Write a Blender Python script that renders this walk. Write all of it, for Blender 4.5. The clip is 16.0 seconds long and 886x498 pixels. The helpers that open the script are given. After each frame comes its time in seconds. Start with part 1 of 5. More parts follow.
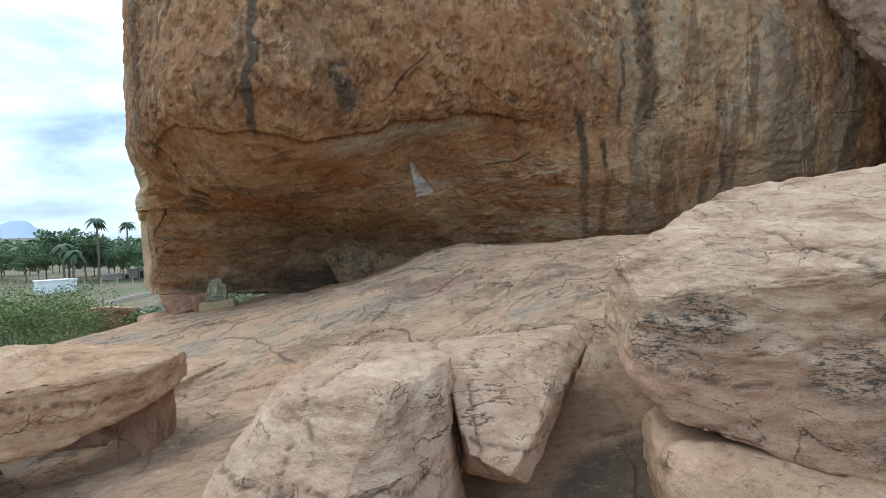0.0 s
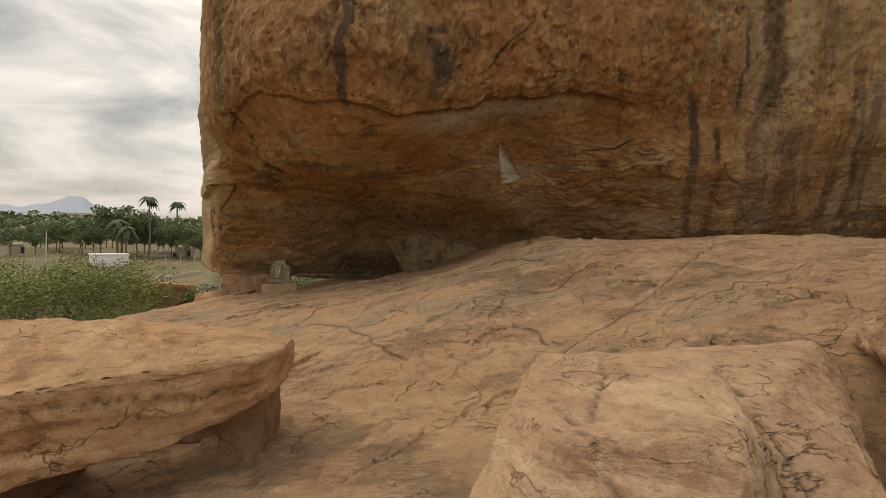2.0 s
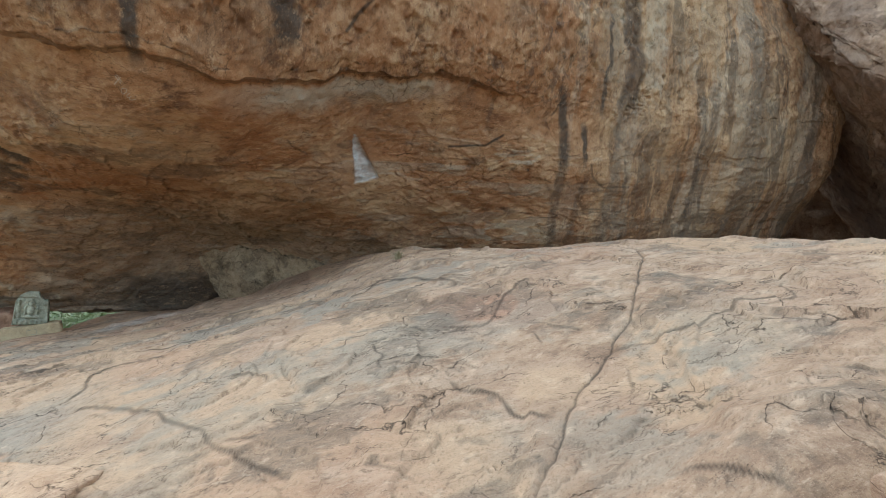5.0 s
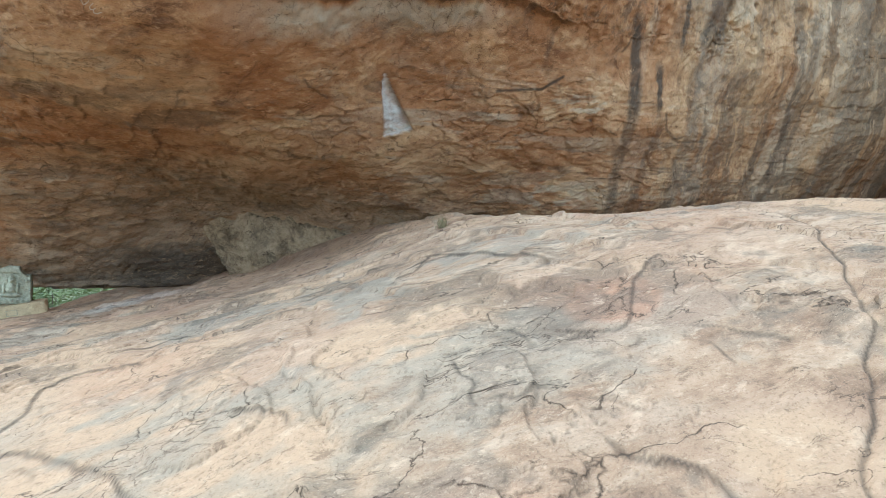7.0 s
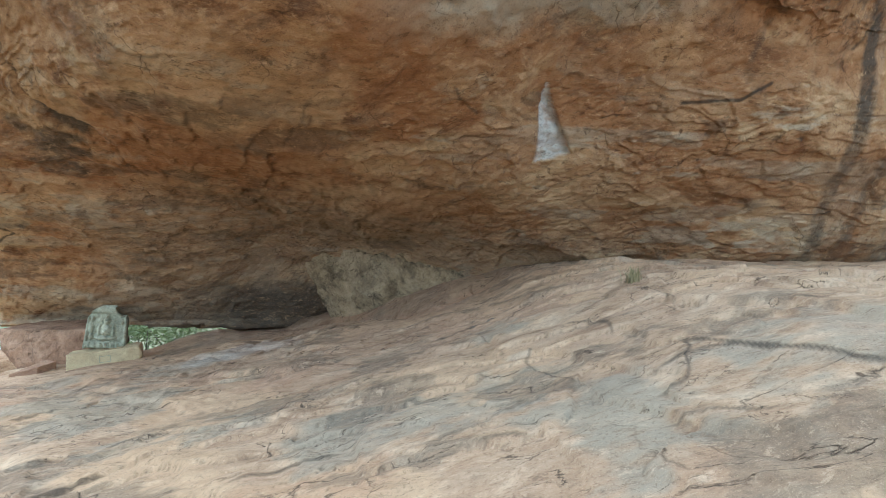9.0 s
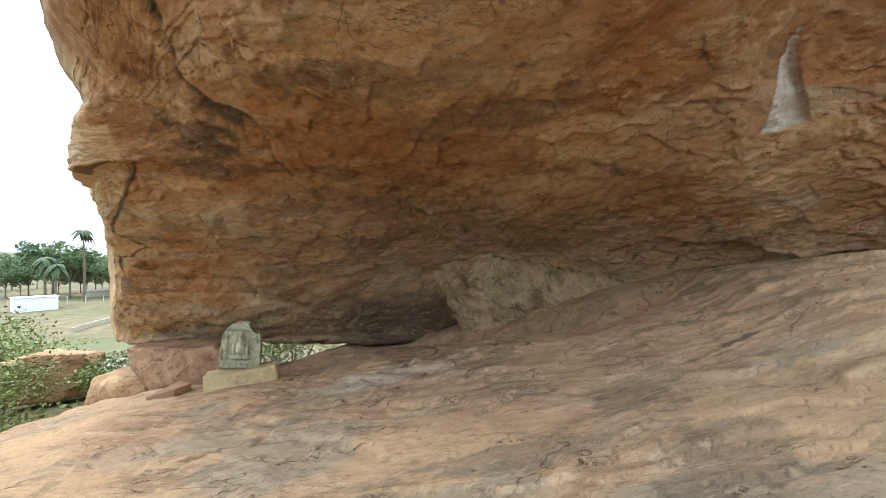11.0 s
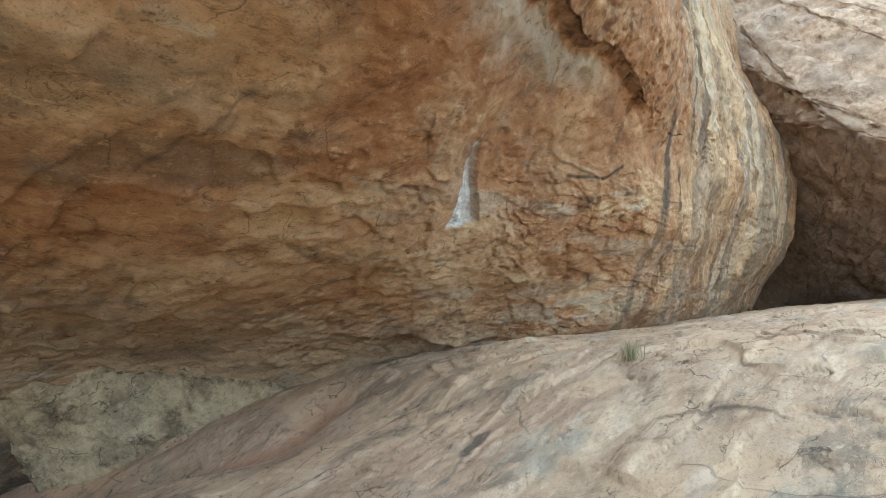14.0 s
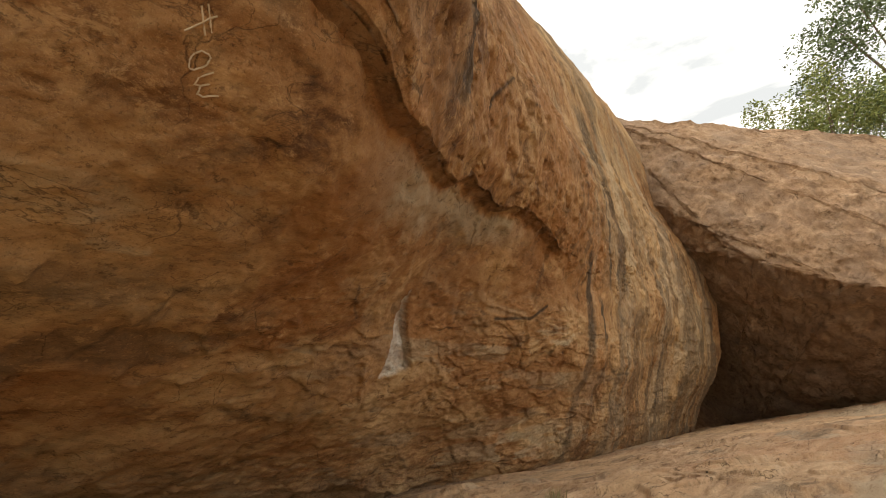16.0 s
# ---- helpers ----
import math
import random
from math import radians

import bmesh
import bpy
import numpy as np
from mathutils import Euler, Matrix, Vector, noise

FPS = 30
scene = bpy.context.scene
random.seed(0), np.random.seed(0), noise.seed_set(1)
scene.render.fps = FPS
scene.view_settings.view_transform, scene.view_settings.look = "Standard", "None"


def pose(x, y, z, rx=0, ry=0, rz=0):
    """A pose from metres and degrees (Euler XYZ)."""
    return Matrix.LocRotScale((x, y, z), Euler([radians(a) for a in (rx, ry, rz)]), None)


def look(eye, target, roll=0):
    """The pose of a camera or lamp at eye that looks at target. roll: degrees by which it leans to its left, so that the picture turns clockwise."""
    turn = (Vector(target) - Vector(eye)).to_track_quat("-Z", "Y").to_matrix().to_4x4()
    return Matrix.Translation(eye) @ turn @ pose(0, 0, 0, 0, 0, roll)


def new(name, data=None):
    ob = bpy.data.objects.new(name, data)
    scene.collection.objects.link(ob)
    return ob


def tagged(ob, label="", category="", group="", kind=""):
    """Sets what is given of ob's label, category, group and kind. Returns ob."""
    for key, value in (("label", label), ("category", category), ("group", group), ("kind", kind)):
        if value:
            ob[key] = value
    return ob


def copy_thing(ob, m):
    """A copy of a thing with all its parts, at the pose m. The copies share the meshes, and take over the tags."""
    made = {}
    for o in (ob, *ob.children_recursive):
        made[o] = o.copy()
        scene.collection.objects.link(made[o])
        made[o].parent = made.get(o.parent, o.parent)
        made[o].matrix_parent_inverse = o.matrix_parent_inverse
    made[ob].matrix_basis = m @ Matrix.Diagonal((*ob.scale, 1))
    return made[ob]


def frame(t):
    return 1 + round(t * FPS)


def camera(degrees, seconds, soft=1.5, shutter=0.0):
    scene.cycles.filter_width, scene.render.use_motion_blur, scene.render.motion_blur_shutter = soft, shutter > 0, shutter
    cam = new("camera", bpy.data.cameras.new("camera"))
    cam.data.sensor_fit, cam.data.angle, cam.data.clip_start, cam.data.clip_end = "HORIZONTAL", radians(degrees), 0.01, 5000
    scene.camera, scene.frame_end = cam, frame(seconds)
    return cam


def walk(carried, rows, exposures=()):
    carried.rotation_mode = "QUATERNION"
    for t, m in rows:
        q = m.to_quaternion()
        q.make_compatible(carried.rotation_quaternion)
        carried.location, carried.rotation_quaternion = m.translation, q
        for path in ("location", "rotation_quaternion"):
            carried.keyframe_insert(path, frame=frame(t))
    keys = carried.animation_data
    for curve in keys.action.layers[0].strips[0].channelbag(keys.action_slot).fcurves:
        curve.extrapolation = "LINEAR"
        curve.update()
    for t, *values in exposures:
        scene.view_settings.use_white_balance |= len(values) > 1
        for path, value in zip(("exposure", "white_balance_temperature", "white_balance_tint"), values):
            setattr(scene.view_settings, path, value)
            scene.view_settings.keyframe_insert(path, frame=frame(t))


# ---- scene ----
cam = camera(80.43, 16.0, 0.78)
PATH = [
    (0.0, 0.000, 0.000, 2.400, -0.02, -1.52, 1.44),
    (0.5, -0.334, 0.290, 2.301, 5.98, -3.09, 1.98),
    (1.0, -0.676, 0.515, 2.256, 6.64, -3.30, 1.71),
    (1.5, -1.000, 0.736, 2.255, 5.87, -3.05, -0.27),
    (2.0, -1.214, 1.031, 2.239, 3.97, -2.04, -1.60),
    (2.5, -1.442, 1.347, 2.203, -0.86, -1.31, -2.45),
    (3.0, -1.686, 1.660, 2.219, -4.34, -0.70, -2.03),
    (3.5, -1.781, 2.127, 2.230, -6.14, -0.06, -1.65),
    (4.0, -1.897, 2.593, 2.195, -9.67, -0.80, -1.78),
    (4.5, -1.999, 3.051, 2.240, -14.67, -0.58, -0.92),
    (4.7, -1.979, 3.241, 2.228, -15.77, -0.32, -0.55),
    (6.8, -2.010, 5.163, 2.172, -17.23, -3.52, 0.20),
    (7.0, -2.077, 5.392, 2.142, -15.11, -3.78, -0.01),
    (7.5, -2.271, 6.029, 2.120, -11.94, -2.04, -0.22),
    (8.0, -2.414, 6.511, 2.211, -8.72, -0.31, -0.55),
    (8.5, -2.651, 6.950, 2.265, -7.68, 0.41, -0.36),
    (9.0, -2.864, 7.387, 2.328, -7.47, -0.65, -0.84),
    (9.5, -3.123, 7.794, 2.369, -1.88, -0.84, 0.29),
    (9.7, -3.255, 7.902, 2.355, 0.53, -0.35, 1.24),
    (11.8, -4.685, 9.300, 2.169, -3.76, 0.53, -0.09),
    (12.0, -4.732, 9.462, 2.168, -5.62, 0.49, 0.07),
    (12.5, -4.763, 9.856, 2.239, -12.69, 0.46, -0.14),
    (13.0, -4.743, 10.116, 2.255, -27.00, 1.40, -0.15),
    (13.3, -4.730, 10.269, 2.264, -37.24, 2.61, 0.76),
    (13.5, -4.697, 10.212, 2.270, -39.75, 4.00, 2.19),
    (14.0, -4.724, 10.203, 2.317, -42.70, 8.99, 4.23),
    (14.5, -4.689, 10.047, 2.383, -45.69, 12.42, 4.66),
    (15.0, -4.571, 9.829, 2.380, -50.75, 13.22, 4.55),
    (15.5, -4.604, 9.691, 2.436, -53.38, 14.98, 5.50),
    (16.0, -4.862, 9.608, 2.554, -46.89, 21.30, 7.17),
]
# picture brightness and white balance along the way: seconds, stops, kelvin, tint
EXPOSURE = [(0.0, 1.1, 5350, 2), (0.5, 0.5, 8300, 14), (1.5, 0.4, 8500, 14), (2.5, 0.62, 8400, 13), (3.5, 0.8, 7800, 7), (4.2, 1.15, 6700, 6), (4.7, 1.42, 5350, 1),
            (6.8, 2.25, 5000, -3), (7.5, 2.2, 5000, -3), (9.0, 2.18, 5050, -4), (9.7, 2.18, 5100, -4), (11.8, 2.05, 6500, 5), (12.2, 2.22, 5800, 0), (12.6, 2.7, 5400, -5), (13.05, 3.3, 5050, -11), (13.45, 2.95, 5000, -11), (14.0, 2.7, 5000, -7), (15.0, 2.1, 6700, 7), (16.0, 1.5, 8400, 12)]
walk(cam, [(t, pose(x, y, z, 90 + pitch, roll, yaw)) for t, x, y, z, yaw, pitch, roll in PATH], EXPOSURE)

# ---- sky, sun ----
SUN_ELEV, SUN_TURN = 52.0, 300.0
world = bpy.data.worlds.new("sky")
scene.world = world
world.use_nodes = True
wn, wl = world.node_tree.nodes, world.node_tree.links
wn.clear()
w_out = wn.new("ShaderNodeOutputWorld")
w_bg = wn.new("ShaderNodeBackground")
w_sky = wn.new("ShaderNodeTexSky")
w_sky.sky_type, w_sky.sun_disc = "NISHITA", False
w_sky.sun_elevation, w_sky.sun_rotation = radians(SUN_ELEV), radians(SUN_TURN)
w_sky.air_density, w_sky.dust_density = 1.0, 2.0
w_co = wn.new("ShaderNodeTexCoord")
w_map = wn.new("ShaderNodeMapping")
w_map.inputs["Scale"].default_value = (1.0, 1.0, 3.2)
w_noise = wn.new("ShaderNodeTexNoise")
w_noise.inputs["Scale"].default_value, w_noise.inputs["Detail"].default_value = 2.3, 7.0
w_noise.inputs["Roughness"].default_value, w_noise.inputs["Distortion"].default_value = 0.55, 0.4
w_ramp = wn.new("ShaderNodeValToRGB")
w_ramp.color_ramp.elements[0].position, w_ramp.color_ramp.elements[0].color = 0.38, (3.0, 3.5, 4.1, 1)
w_ramp.color_ramp.elements[1].position, w_ramp.color_ramp.elements[1].color = 0.66, (9.6, 10.3, 11.2, 1)
w_mix = wn.new("ShaderNodeMix")
w_mix.data_type, w_mix.inputs["Factor"].default_value = "RGBA", 0.88
wl.new(w_co.outputs["Generated"], w_map.inputs["Vector"])
wl.new(w_map.outputs["Vector"], w_noise.inputs["Vector"])
wl.new(w_noise.outputs["Fac"], w_ramp.inputs["Fac"])
wl.new(w_sky.outputs["Color"], w_mix.inputs[6])
w_sep = wn.new("ShaderNodeSeparateXYZ")
w_lift = wn.new("ShaderNodeMapRange")
w_lift.inputs["From Min"].default_value, w_lift.inputs["From Max"].default_value = 0.0, 1.0
w_lift.inputs["To Min"].default_value, w_lift.inputs["To Max"].default_value = 0.78, 1.2
w_mul = wn.new("ShaderNodeVectorMath")
w_mul.operation = "SCALE"
wl.new(w_co.outputs["Generated"], w_sep.inputs["Vector"])
wl.new(w_sep.outputs["Z"], w_lift.inputs["Value"])
wl.new(w_ramp.outputs["Color"], w_mul.inputs["Vector"])
wl.new(w_lift.outputs["Result"], w_mul.inputs["Scale"])
wl.new(w_mul.outputs["Vector"], w_mix.inputs[7])
wl.new(w_mix.outputs[2], w_bg.inputs["Color"])
w_bg.inputs["Strength"].default_value = 0.098
wl.new(w_bg.outputs["Background"], w_out.inputs["Surface"])

sun_data = bpy.data.lights.new("sun", "SUN")
sun_data.energy, sun_data.angle, sun_data.color = 0.8, radians(40), (1.0, 0.95, 0.88)
sun = new("sun", sun_data)
_a = radians(SUN_TURN)
_d = Vector((math.sin(_a) * math.cos(radians(SUN_ELEV)), math.cos(_a) * math.cos(radians(SUN_ELEV)), math.sin(radians(SUN_ELEV))))
sun.matrix_world = look(_d * 60, (0, 0, 0))

# ---- numeric helpers ----


def smooth(a, b, v):
    t = np.clip((v - a) / (b - a), 0, 1)
    return t * t * (3 - 2 * t)


def spline_basis(knots, q):
    """Natural cubic spline through knots, as a matrix from knot values to values at q."""
    k = np.asarray(knots, float)
    n, h = len(k), np.diff(np.asarray(knots, float))
    a, b = np.zeros((n, n)), np.zeros((n, n))
    a[0, 0] = a[-1, -1] = 1
    for i in range(1, n - 1):
        a[i, i - 1], a[i, i], a[i, i + 1] = h[i - 1], 2 * (h[i - 1] + h[i]), h[i]
        b[i, i - 1], b[i, i], b[i, i + 1] = 6 / h[i - 1], -6 / h[i - 1] - 6 / h[i], 6 / h[i]
    m = np.linalg.solve(a, b)
    q = np.clip(q, k[0], k[-1])
    i = np.clip(np.searchsorted(k, q) - 1, 0, n - 2)
    t, u, hh, eye = q - k[i], k[i + 1] - q, h[i], np.eye(n)
    return ((u / hh)[:, None] * eye[i] + (t / hh)[:, None] * eye[i + 1]
            + ((u ** 3 / hh - u * hh) / 6)[:, None] * m[i] + ((t ** 3 / hh - t * hh) / 6)[:, None] * m[i + 1])


def hash3(i, j, k):
    n = (i.astype(np.int64) * 374761393 + j.astype(np.int64) * 668265263 + k.astype(np.int64) * 2147483647) & 0x7FFFFFFF
    n = ((n ^ (n >> 13)) * 1274126177) & 0x7FFFFFFF
    return ((n ^ (n >> 16)) & 0xFFFF) / 32767.5 - 1.0


def vnoise(x, y, z):
    """Smooth value noise, -1 to 1, on arrays."""
    xi, yi, zi = np.floor(x), np.floor(y), np.floor(z)
    fx, fy, fz = x - xi, y - yi, z - zi
    fx, fy, fz = (f * f * f * (f * (f * 6 - 15) + 10) for f in (fx, fy, fz))
    r = 0
    for a in (0, 1):
        wa = fx if a else 1 - fx
        for b in (0, 1):
            wb = fy if b else 1 - fy
            for c in (0, 1):
                wc = fz if c else 1 - fz
                r = r + wa * wb * wc * hash3(xi + a, yi + b, zi + c)
    return r


def fbm(x, y, z, octaves=4, gain=0.5):
    r, amp, s = 0, 1.0, 1.0
    for o in range(octaves):
        r = r + amp * vnoise(x * s + 17.3 * o, y * s - 9.1 * o, z * s + 5.7 * o)
        amp, s = amp * gain, s * 2.03
    return r


def sheets(s):
    """Sawtooth of a rising field: long gentle dips between sharp broken edges."""
    f = s - np.floor(s)
    return smooth(0.0, 0.05, f) - f


def to_line(x, y, pts):
    """Distance from points to a polyline."""
    d = np.full(np.shape(x), 1e9)
    for (ax, ay), (bx, by) in zip(pts[:-1], pts[1:]):
        vx, vy = bx - ax, by - ay
        t = np.clip(((x - ax) * vx + (y - ay) * vy) / (vx * vx + vy * vy), 0, 1)
        d = np.minimum(d, np.hypot(x - ax - t * vx, y - ay - t * vy))
    return d


def grid_mesh(name, px, py, pz, masks=None, wrap=False):
    """A mesh from 2D arrays of places; masks become float attributes."""
    r, c = px.shape
    co = np.stack([px, py, pz], -1).reshape(-1, 3)
    idx = np.arange(r * c).reshape(r, c)
    if wrap:
        idx = np.concatenate([idx, idx[:, :1]], 1)
    q = np.stack([idx[:-1, :-1], idx[:-1, 1:], idx[1:, 1:], idx[1:, :-1]], -1).reshape(-1, 4)
    me = bpy.data.meshes.new(name)
    me.vertices.add(len(co))
    me.vertices.foreach_set("co", co.astype(np.float32).ravel())
    me.loops.add(q.size)
    me.loops.foreach_set("vertex_index", q.astype(np.int32).ravel())
    me.polygons.add(len(q))
    me.polygons.foreach_set("loop_start", np.arange(0, q.size, 4, dtype=np.int32))
    me.polygons.foreach_set("use_smooth", np.ones(len(q), dtype=bool))
    me.update(calc_edges=True)
    for key, val in (masks or {}).items():
        at = me.attributes.new(key, "FLOAT", "POINT")
        at.data.foreach_set("value", val.astype(np.float32).ravel())
    return me


def part(name, bm, material, parent=None, label="", smooth_shade=False):
    """Links a bmesh as one mesh object under a thing or a part."""
    me = bpy.data.meshes.new(name)
    bm.to_mesh(me)
    bm.free()
    if smooth_shade:
        for p in me.polygons:
            p.use_smooth = True
    if material:
        me.materials.append(material)
    ob = new(name, me)
    if parent:
        ob.parent = parent
    if label:
        ob["label"] = label
    return ob


def mesh_of(verts, faces):
    bm = bmesh.new()
    vs = [bm.verts.new(v) for v in verts]
    for f in faces:
        try:
            bm.faces.new([vs[i] for i in f])
        except ValueError:
            pass
    return bm


# ---- materials ----


def link_value(nt, socket, value):
    if isinstance(value, (int, float)):
        socket.default_value = value
    else:
        nt.links.new(value, socket)


class Tree:
    """Short forms for wiring node materials."""

    def __init__(self, name):
        self.mat = bpy.data.materials.new(name)
        self.mat.use_nodes = True
        self.nt = self.mat.node_tree
        self.bsdf = self.nt.nodes["Principled BSDF"]
        geo = self.nt.nodes.new("ShaderNodeNewGeometry")
        self.pos = geo.outputs["Position"]

    def noise(self, scale, detail=6.0, rough=0.6, stretch=None, distort=0.0, ridged=False):
        n = self.nt.nodes.new("ShaderNodeTexNoise")
        n.inputs["Scale"].default_value, n.inputs["Detail"].default_value = scale, detail
        n.inputs["Roughness"].default_value, n.inputs["Distortion"].default_value = rough, distort
        src = self.pos
        if stretch:
            m = self.nt.nodes.new("ShaderNodeMapping")
            m.inputs["Scale"].default_value = stretch
            self.nt.links.new(src, m.inputs["Vector"])
            src = m.outputs["Vector"]
        self.nt.links.new(src, n.inputs["Vector"])
        return n.outputs["Fac"]

    def cells(self, scale, stretch=(1, 1, 1), warp=0.0):
        v = self.nt.nodes.new("ShaderNodeTexVoronoi")
        v.feature = "DISTANCE_TO_EDGE"
        v.inputs["Scale"].default_value = scale
        m = self.nt.nodes.new("ShaderNodeMapping")
        m.inputs["Scale"].default_value = stretch
        src = self.pos
        if warp:
            n = self.nt.nodes.new("ShaderNodeTexNoise")
            n.inputs["Scale"].default_value, n.inputs["Detail"].default_value = 1.7, 5.0
            self.nt.links.new(src, n.inputs["Vector"])
            a = self.nt.nodes.new("ShaderNodeVectorMath")
            a.operation = "MULTIPLY_ADD"
            a.inputs[1].default_value = (warp, warp, warp)
            self.nt.links.new(n.outputs["Color"], a.inputs[0])
            self.nt.links.new(src, a.inputs[2])
            src = a.outputs[0]
        self.nt.links.new(src, m.inputs["Vector"])
        self.nt.links.new(m.outputs["Vector"], v.inputs["Vector"])
        return v.outputs["Distance"]

    def ramp(self, fac, stops):
        r = self.nt.nodes.new("ShaderNodeValToRGB")
        el = r.color_ramp.elements
        while len(el) < len(stops):
            el.new(0.5)
        for e, (p, c) in zip(el, stops):
            e.position = p
            e.color = (*c, 1) if isinstance(c, tuple) else (c, c, c, 1)
        self.nt.links.new(fac, r.inputs["Fac"])
        return r.outputs["Color"]

    def mix(self, fac, a, b, mode="MIX"):
        m = self.nt.nodes.new("ShaderNodeMix")
        m.data_type, m.blend_type = "RGBA", mode
        link_value(self.nt, m.inputs["Factor"], fac)
        for sock, v in ((m.inputs[6], a), (m.inputs[7], b)):
            if isinstance(v, tuple):
                sock.default_value = (*v, 1)
            else:
                self.nt.links.new(v, sock)
        return m.outputs[2]

    def math(self, op, a, b=0.0):
        m = self.nt.nodes.new("ShaderNodeMath")
        m.operation = op
        m.use_clamp = op in ("MULTIPLY", "ADD", "SUBTRACT")
        link_value(self.nt, m.inputs[0], a)
        link_value(self.nt, m.inputs[1], b)
        return m.outputs[0]

    def attr(self, name):
        a = self.nt.nodes.new("ShaderNodeAttribute")
        a.attribute_name = name
        return a.outputs["Fac"]

    def bump(self, height, strength, distance, before=None):
        b = self.nt.nodes.new("ShaderNodeBump")
        b.inputs["Strength"].default_value, b.inputs["Distance"].default_value = strength, distance
        self.nt.links.new(height, b.inputs["Height"])
        if before is not None:
            self.nt.links.new(before, b.inputs["Normal"])
        return b.outputs["Normal"]

    def done(self, color, rough=0.85, normal=None, spec=0.25):
        if isinstance(color, tuple):
            self.bsdf.inputs["Base Color"].default_value = (*color, 1)
        else:
            self.nt.links.new(color, self.bsdf.inputs["Base Color"])
        link_value(self.nt, self.bsdf.inputs["Roughness"], rough)
        self.bsdf.inputs["Specular IOR Level"].default_value = spec
        if normal is not None:
            self.nt.links.new(normal, self.bsdf.inputs["Normal"])
        return self.mat


def rock_material(name, tones, stretch=(1, 1, 1), crack_shade=0.5, attrs=(), lichen=0.0, grain=1.0, cells=0.95, under=None, peel=1.0, smudge=1.0, flecks=0.7):
    """Weathered granite: tones are dark, mid, light and a tint for patches; under is the stretch of the grain in an undercut."""
    t = Tree(name)
    dark, mid, light, patch = tones

    def field(scale, detail, rough, distort=0.0):
        a = t.noise(scale, detail, rough, stretch, distort)
        if not under:
            return a
        return t.mix(t.attr("under"), a, t.noise(scale, detail, rough, under, distort))

    big = t.noise(0.5, 5, 0.6, stretch, 0.6)
    med = field(2.2, 11, 0.74, 0.3)
    grit = field(11, 9, 0.75)
    fine = t.noise(52, 5, 0.75)
    speck = t.noise(140, 3, 0.7)
    col = t.ramp(med, [(0.39, dark), (0.49, mid), (0.61, light)])
    col = t.mix(t.ramp(big, [(0.42, 0.0), (0.62, 0.75)]), col, patch)
    blot = field(1.1, 9, 0.72, 0.5)
    col = t.mix(t.ramp(blot, [(0.54, 0.0), (0.68, 0.45 * smudge)]), col, tuple(0.55 * v for v in mid))
    pale = field(1.6, 10, 0.72, 0.8)
    col = t.mix(t.ramp(pale, [(0.54, 0.0), (0.66, 0.6)]), col, tuple(min(0.7, 1.3 * v) for v in light))
    if attrs:
        rag = field(5.5, 10, 0.78, 0.4)
        for key, tone, most in attrs:
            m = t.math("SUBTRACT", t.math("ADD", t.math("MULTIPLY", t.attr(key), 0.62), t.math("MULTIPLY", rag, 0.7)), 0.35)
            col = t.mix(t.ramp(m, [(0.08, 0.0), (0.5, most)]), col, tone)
        col = t.mix(t.attr("pale"), col, (0.70, 0.66, 0.59))
    fleck = field(6.5, 12, 0.8, 0.3)
    col = t.mix(t.ramp(fleck, [(0.565, 0.0), (0.60, 0.42 * flecks)]), col, tuple(min(0.72, 1.25 * v) for v in light))
    col = t.mix(t.ramp(fleck, [(0.385, 0.55 * flecks), (0.425, 0.0)]), col, tuple(0.6 * v for v in dark))
    # hairline cracks: walls of warped cells, and level lines of slow fields, broken up by a gate
    cell = t.cells(cells, stretch, 0.9)
    gate = t.ramp(t.noise(1.5, 4, 0.6), [(0.5, 0.0), (0.58, 1.0)])
    line = t.math("MULTIPLY", t.ramp(cell, [(0.0, 1.0), (0.011, 0.0)]), gate)
    normal = None
    for k, (sc, wide) in enumerate(((0.9, 0.006), (2.3, 0.008))):
        level = field(sc, 7, 0.55, 0.6 + 0.3 * k)
        hold = t.ramp(t.noise(1.1 + 0.9 * k, 3, 0.55), [(0.5, 0.0), (0.57, 1.0)])
        rim = t.ramp(level, [(0.5 - wide, 0.0), (0.5, 1.0), (0.5 + 0.35 * wide, 0.0)])
        line = t.math("MAXIMUM", line, t.math("MULTIPLY", rim, hold))
        ledge = t.math("MULTIPLY", t.ramp(level, [(0.5 - wide, 0.0), (0.5, 1.0), (0.72, 0.0)]), hold)
        normal = t.bump(ledge, 0.8, peel * (0.045 - 0.02 * k), normal)
    col = t.mix(t.math("MULTIPLY", line, crack_shade), col, tuple(0.22 * v for v in dark))
    # dirt and painted shading in the hollows of the grit, light grains on the high spots
    col = t.mix(t.ramp(grit, [(0.30, 0.5), (0.46, 0.0)]), col, tuple(0.5 * v for v in dark))
    col = t.mix(t.ramp(grit, [(0.56, 0.0), (0.72, 0.4)]), col, tuple(min(0.75, 1.4 * v) for v in light))
    if lichen:
        spots = t.ramp(t.noise(26, 7, 0.85, stretch), [(0.52, 0.0), (0.56, 1.0)])
        zone = t.ramp(t.noise(1.3, 3, 0.5, None, 0.5), [(0.56, 0.0), (0.62, lichen)])
        col = t.mix(t.math("MULTIPLY", spots, zone), col, (0.06, 0.06, 0.05))
    col = t.mix(t.ramp(fine, [(0.34, 0.45), (0.47, 0.0)]), col, tuple(0.42 * v for v in dark))
    col = t.mix(t.ramp(speck, [(0.56, 0.0), (0.7, 0.3)]), col, tuple(min(0.8, 1.5 * v) for v in light))
